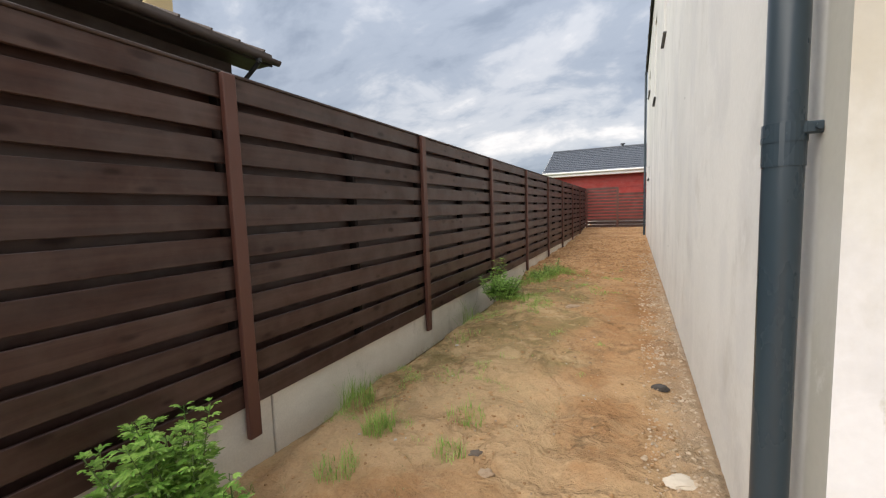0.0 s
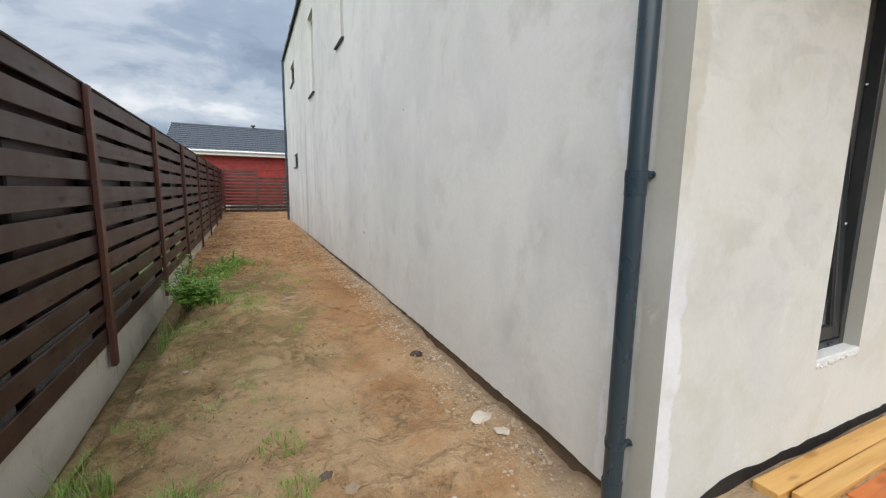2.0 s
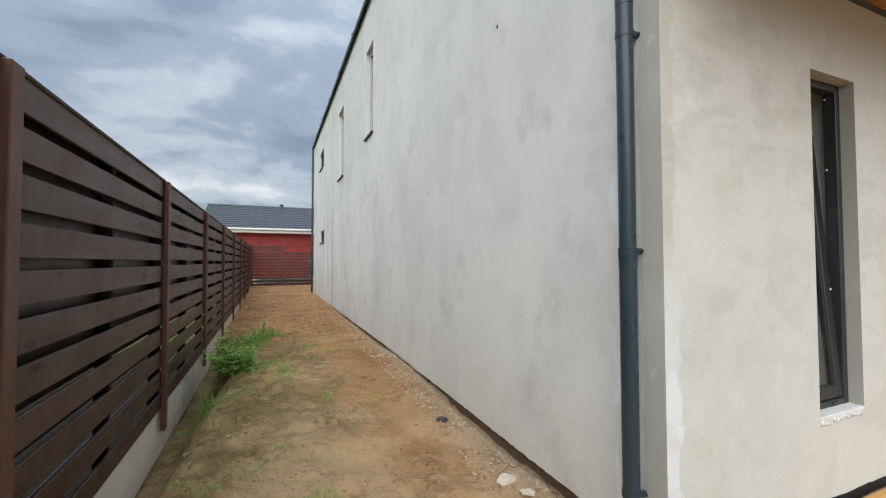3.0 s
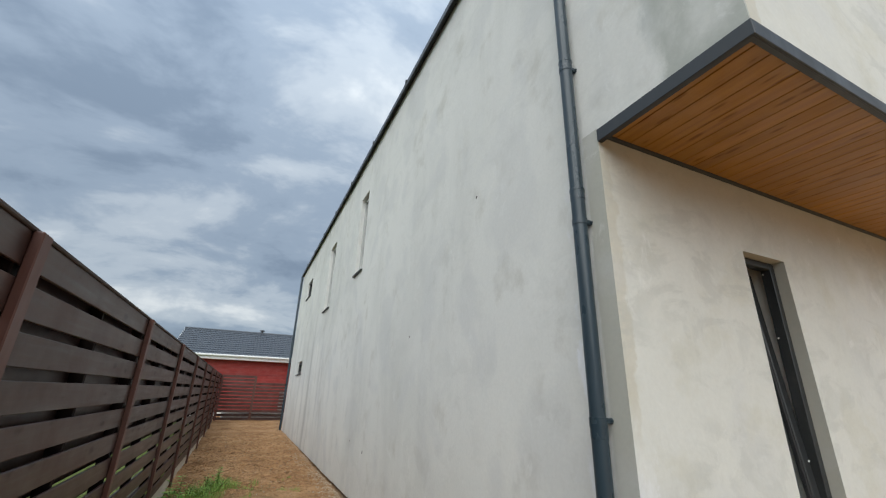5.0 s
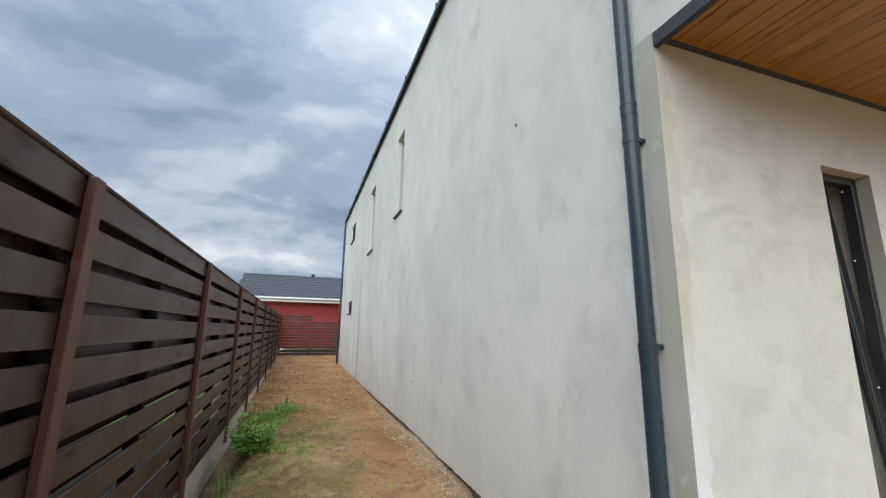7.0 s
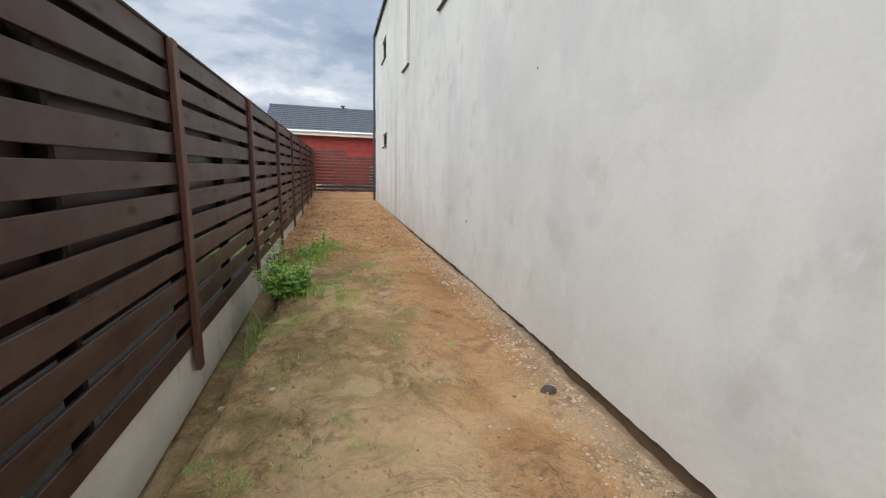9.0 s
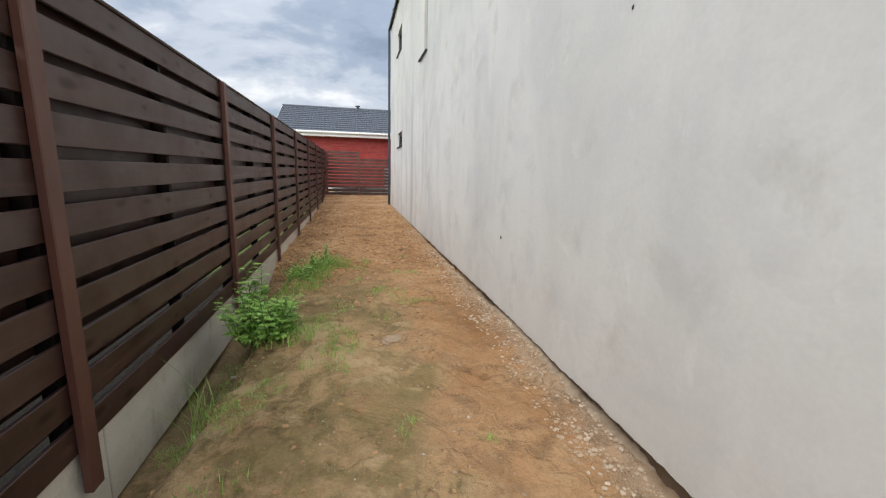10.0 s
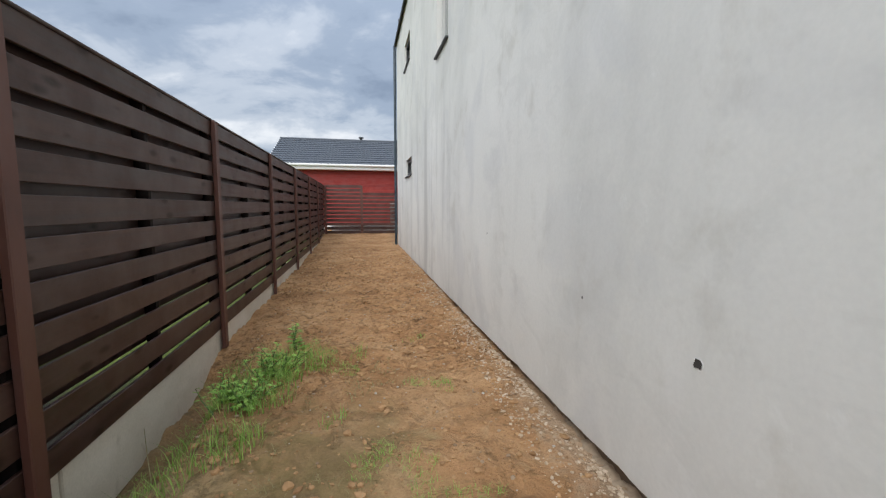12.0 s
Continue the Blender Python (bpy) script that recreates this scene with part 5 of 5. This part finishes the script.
stone("stone", "flat pale mortar lump on the soil by the house", 0.03, 2.54, 0.078, 0.055, 0.018, LUMP, 1, 0.5, 0.4)
stone("stone", "flat pale mortar lump on the soil by the house", 0.09, 2.36, 0.052, 0.034, 0.015, LUMP, 2, 0.5, -0.5)
stone("stone", "flat pale stone slab half sunk in the soil", -0.93, 5.72, 0.095, 0.075, 0.020, PEBBLE, 3, 0.4, 0.5)
stone("stone", "dark slag lump lying on the soil", -0.01, 3.64, 0.058, 0.042, 0.026, DARKSTONE, 4, 0.35, 0.3)
stone("stone", "dark stone lying in sparse grass", -1.03, 2.35, 0.040, 0.026, 0.014, SLAG, 5, 0.45, 0.8)
stone("stone", "pale brown stone on sandy soil", -0.92, 2.22, 0.04, 0.03, 0.025, PEBBLE, 6)
stone("stone", "small white stone on mossy soil", -2.16, 3.98, 0.028, 0.022, 0.02, PALE, 7)
stone("stone", "small white stone on mossy soil", -1.86, 4.02, 0.02, 0.018, 0.010, PALE, 8)
stone("stone", "small white stone at the trench edge", -2.1, 5.75, 0.03, 0.02, 0.02, PALE, 9)
stone("stone", "small pale stone on sandy soil", -0.45, 2.0, 0.032, 0.024, 0.012, LUMP, 13, 0.5)

bm_stick = tube(bmesh.new(), (-0.09, 0, 0.012), (0.09, 0.03, 0.012), 0.012, 0.010, 8)
stick = new("stick", mesh_of("stick", bm_stick, PALE, True))
stick.location = (-2.13, 5.88, ground_z(-2.13, 5.88))
tagged(stick, "short pale broken stick on the trench soil", "stick")


def dry_stalk(label, x, y, lean, height, seed):
    """A thin dead stalk, bent, with one side twig."""
    rnd = random.Random(seed)
    pts = [Vector((0, 0, -0.01))]
    for i in range(5):
        pts.append(pts[-1] + Vector((math.cos(lean) * 0.10 * (0.4 + 0.3 * i), math.sin(lean) * 0.10 * (0.4 + 0.3 * i), height / 5)) + Vector((rnd.uniform(-0.01, 0.01), rnd.uniform(-0.01, 0.01), 0)))
    bm = bmesh.new()
    for i, (p, q) in enumerate(zip(pts, pts[1:])):
        tube(bm, p, q, 0.004 - 0.0005 * i, 0.0035 - 0.0005 * i, 6)
    tube(bm, pts[3], pts[3] + Vector((0.03, -0.06, 0.07)), 0.002, 0.001, 5)
    ob = new("dry_stalk", mesh_of("dry_stalk", bm, DRY, True))
    ob.location = (x, y, ground_z(x, y))
    tagged(ob, label, "stalk", "dead stalks")


dry_stalk("thin pale dead stalk leaning in the trench", -2.22, 4.62, 0.9, 0.34, 81)
dry_stalk("thin pale dead stalk leaning in the trench", -2.28, 5.25, 1.6, 0.40, 82)
dry_stalk("thin pale dead stalk beside the concrete plinth", -2.30, 7.62, 2.0, 0.30, 83)
dry_stalk("thin pale dead stalk beside the concrete plinth", -2.25, 7.95, 0.4, 0.26, 84)


def gravel():
    """Loose pebbles, crumbs of mortar along the wall and clods of soil."""
    ico = bmesh.new()
    bmesh.ops.create_icosphere(ico, subdivisions=1, radius=1.0)
    ico.verts.ensure_lookup_table()
    bv = [v.co.copy() for v in ico.verts]
    bf = [tuple(v.index for v in f.verts) for f in ico.faces]
    ico.free()

    def scatter(name, label, material, seed, count, where, size):
        rnd = random.Random(seed)
        verts, faces = [], []
        for i in range(count):
            x, y = where(rnd)
            r = size(rnd)
            sx, sy, sz = r * rnd.uniform(0.7, 1.5), r * rnd.uniform(0.7, 1.3), r * rnd.uniform(0.35, 0.8)
            rot = Matrix.Rotation(rnd.uniform(0, 6.28), 3, "Z")
            c = Vector((x, y, ground_z(x, y) + sz * 0.25))
            s = len(verts)
            for v in bv:
                k = rnd.uniform(0.72, 1.15)
                verts.append(c + rot @ Vector((v.x * sx * k, v.y * sy * k, v.z * sz * k)))
            faces += [tuple(s + j for j in f) for f in bf]
        ob = new(name, raw(name, verts, faces, material))
        tagged(ob, label, "gravel", kind="stuff")

    def small(rnd):
        return 0.004 + 0.015 * rnd.random() ** 3

    def along(q):
        """Thicker far down the passage and where the soil was disturbed."""
        while True:
            x, y = 0.15 - 2.4 * q.random() ** 1.25, -0.8 + 18.5 * q.random()
            keep = 0.20 + 0.8 * smooth01(y + 1.2 * noise.noise((x * 1.3, y * 0.9, 8)), 6.4, 8.4)
            keep += 0.35 * smooth01(noise.noise((x * 1.6, y * 1.2, 3.3)), 0.12, 0.38)
            if q.random() < keep:
                return x, y

    scatter("pebbles", "scattered small pebbles on the sandy soil", PEBBLE, 71, 3000, along, lambda q: 0.003 + 0.012 * q.random() ** 3)
    scatter("pale_crumbs", "pale mortar crumbs along the wall foot", RUBBLE, 72, 2600, lambda q: (0.19 - 0.34 * q.random() ** 2.2, 1.6 + 14 * q.random() ** 1.2), lambda q: 0.003 + 0.013 * q.random() ** 3)
    def strip(q):
        while True:
            x, y = 0.20 - 0.34 * q.random() ** 2.0, q.uniform(2.0, 12.5)
            if q.random() < 0.12 + smooth01(noise.noise((x * 3.2, y * 2.2, 6.1)), -0.3, 0.5) * (0.45 + 0.55 * smooth01(y, 3.2, 4.6)):
                return x, y

    scatter("rubble", "tan broken mortar rubble strewn along the wall foot", RUBBLE, 75, 4200, strip, lambda q: 0.003 + 0.013 * q.random() ** 3)
    scatter("white_grit", "few pale stone chips on the soil", PALE, 73, 520, along, lambda q: 0.004 + 0.010 * q.random() ** 2.5)
    def lumps(q):
        while True:
            x, y = q.uniform(-2.4, 0.16), 6.4 + 10 * q.random() ** 1.3
            if q.random() < smooth01(y + 1.5 * noise.noise((x * 1.4, y * 1.1, 5)), 7.0, 8.2):
                return x, y

    scatter("soil_lumps", "loose lumps of orange soil in the raked stretch", FLATSOIL, 76, 2800, lumps, lambda q: 0.008 + 0.026 * q.random() ** 3.5)
    scatter("soil_clods", "crumbled clods of orange soil", FLATSOIL, 74, 15000, along, lambda q: 0.003 + 0.013 * q.random() ** 3)


gravel()


def mortar_spill():
    """A crust of spilt mortar along the foot of the side wall, broken and partly buried."""
    verts, faces = [], []
    ny, nx = 320, 12
    for j in range(ny + 1):
        y = 3.9 + 3.6 * j / ny
        wdt = 0.10 + 0.07 * noise.noise((y * 1.9, 0, 4)) + 0.03 * noise.noise((y * 9, 0, 2))
        wdt *= smooth01(y, 3.9, 4.6) * (1 - smooth01(y, 6.6, 7.5))
        for i in range(nx + 1):
            f = i / nx
            x = WALL_X + SKEW * y + 0.10 - (0.09 + wdt) * f
            hgt = 0.035 * (1 - f) + 0.028 * math.sin(math.pi * min(1, f * 1.1)) - 0.03 * f ** 3
            hgt += 0.022 * noise.noise((x * 14, y * 11, 3)) + 0.016 * noise.noise((x * 38, y * 31, 1))
            verts.append((x, y, ground_z(x, y) + hgt - 0.034))
    for j in range(ny):
        for i in range(nx):
            a = j * (nx + 1) + i
            faces.append((a, a + 1, a + nx + 2, a + nx + 1))
    ob = new("mortar_spill", raw("mortar_spill", verts, faces, CRUST, True))
    tagged(ob, "broken crust of spilt pale mortar along the wall foot", "mortar")


mortar_spill()
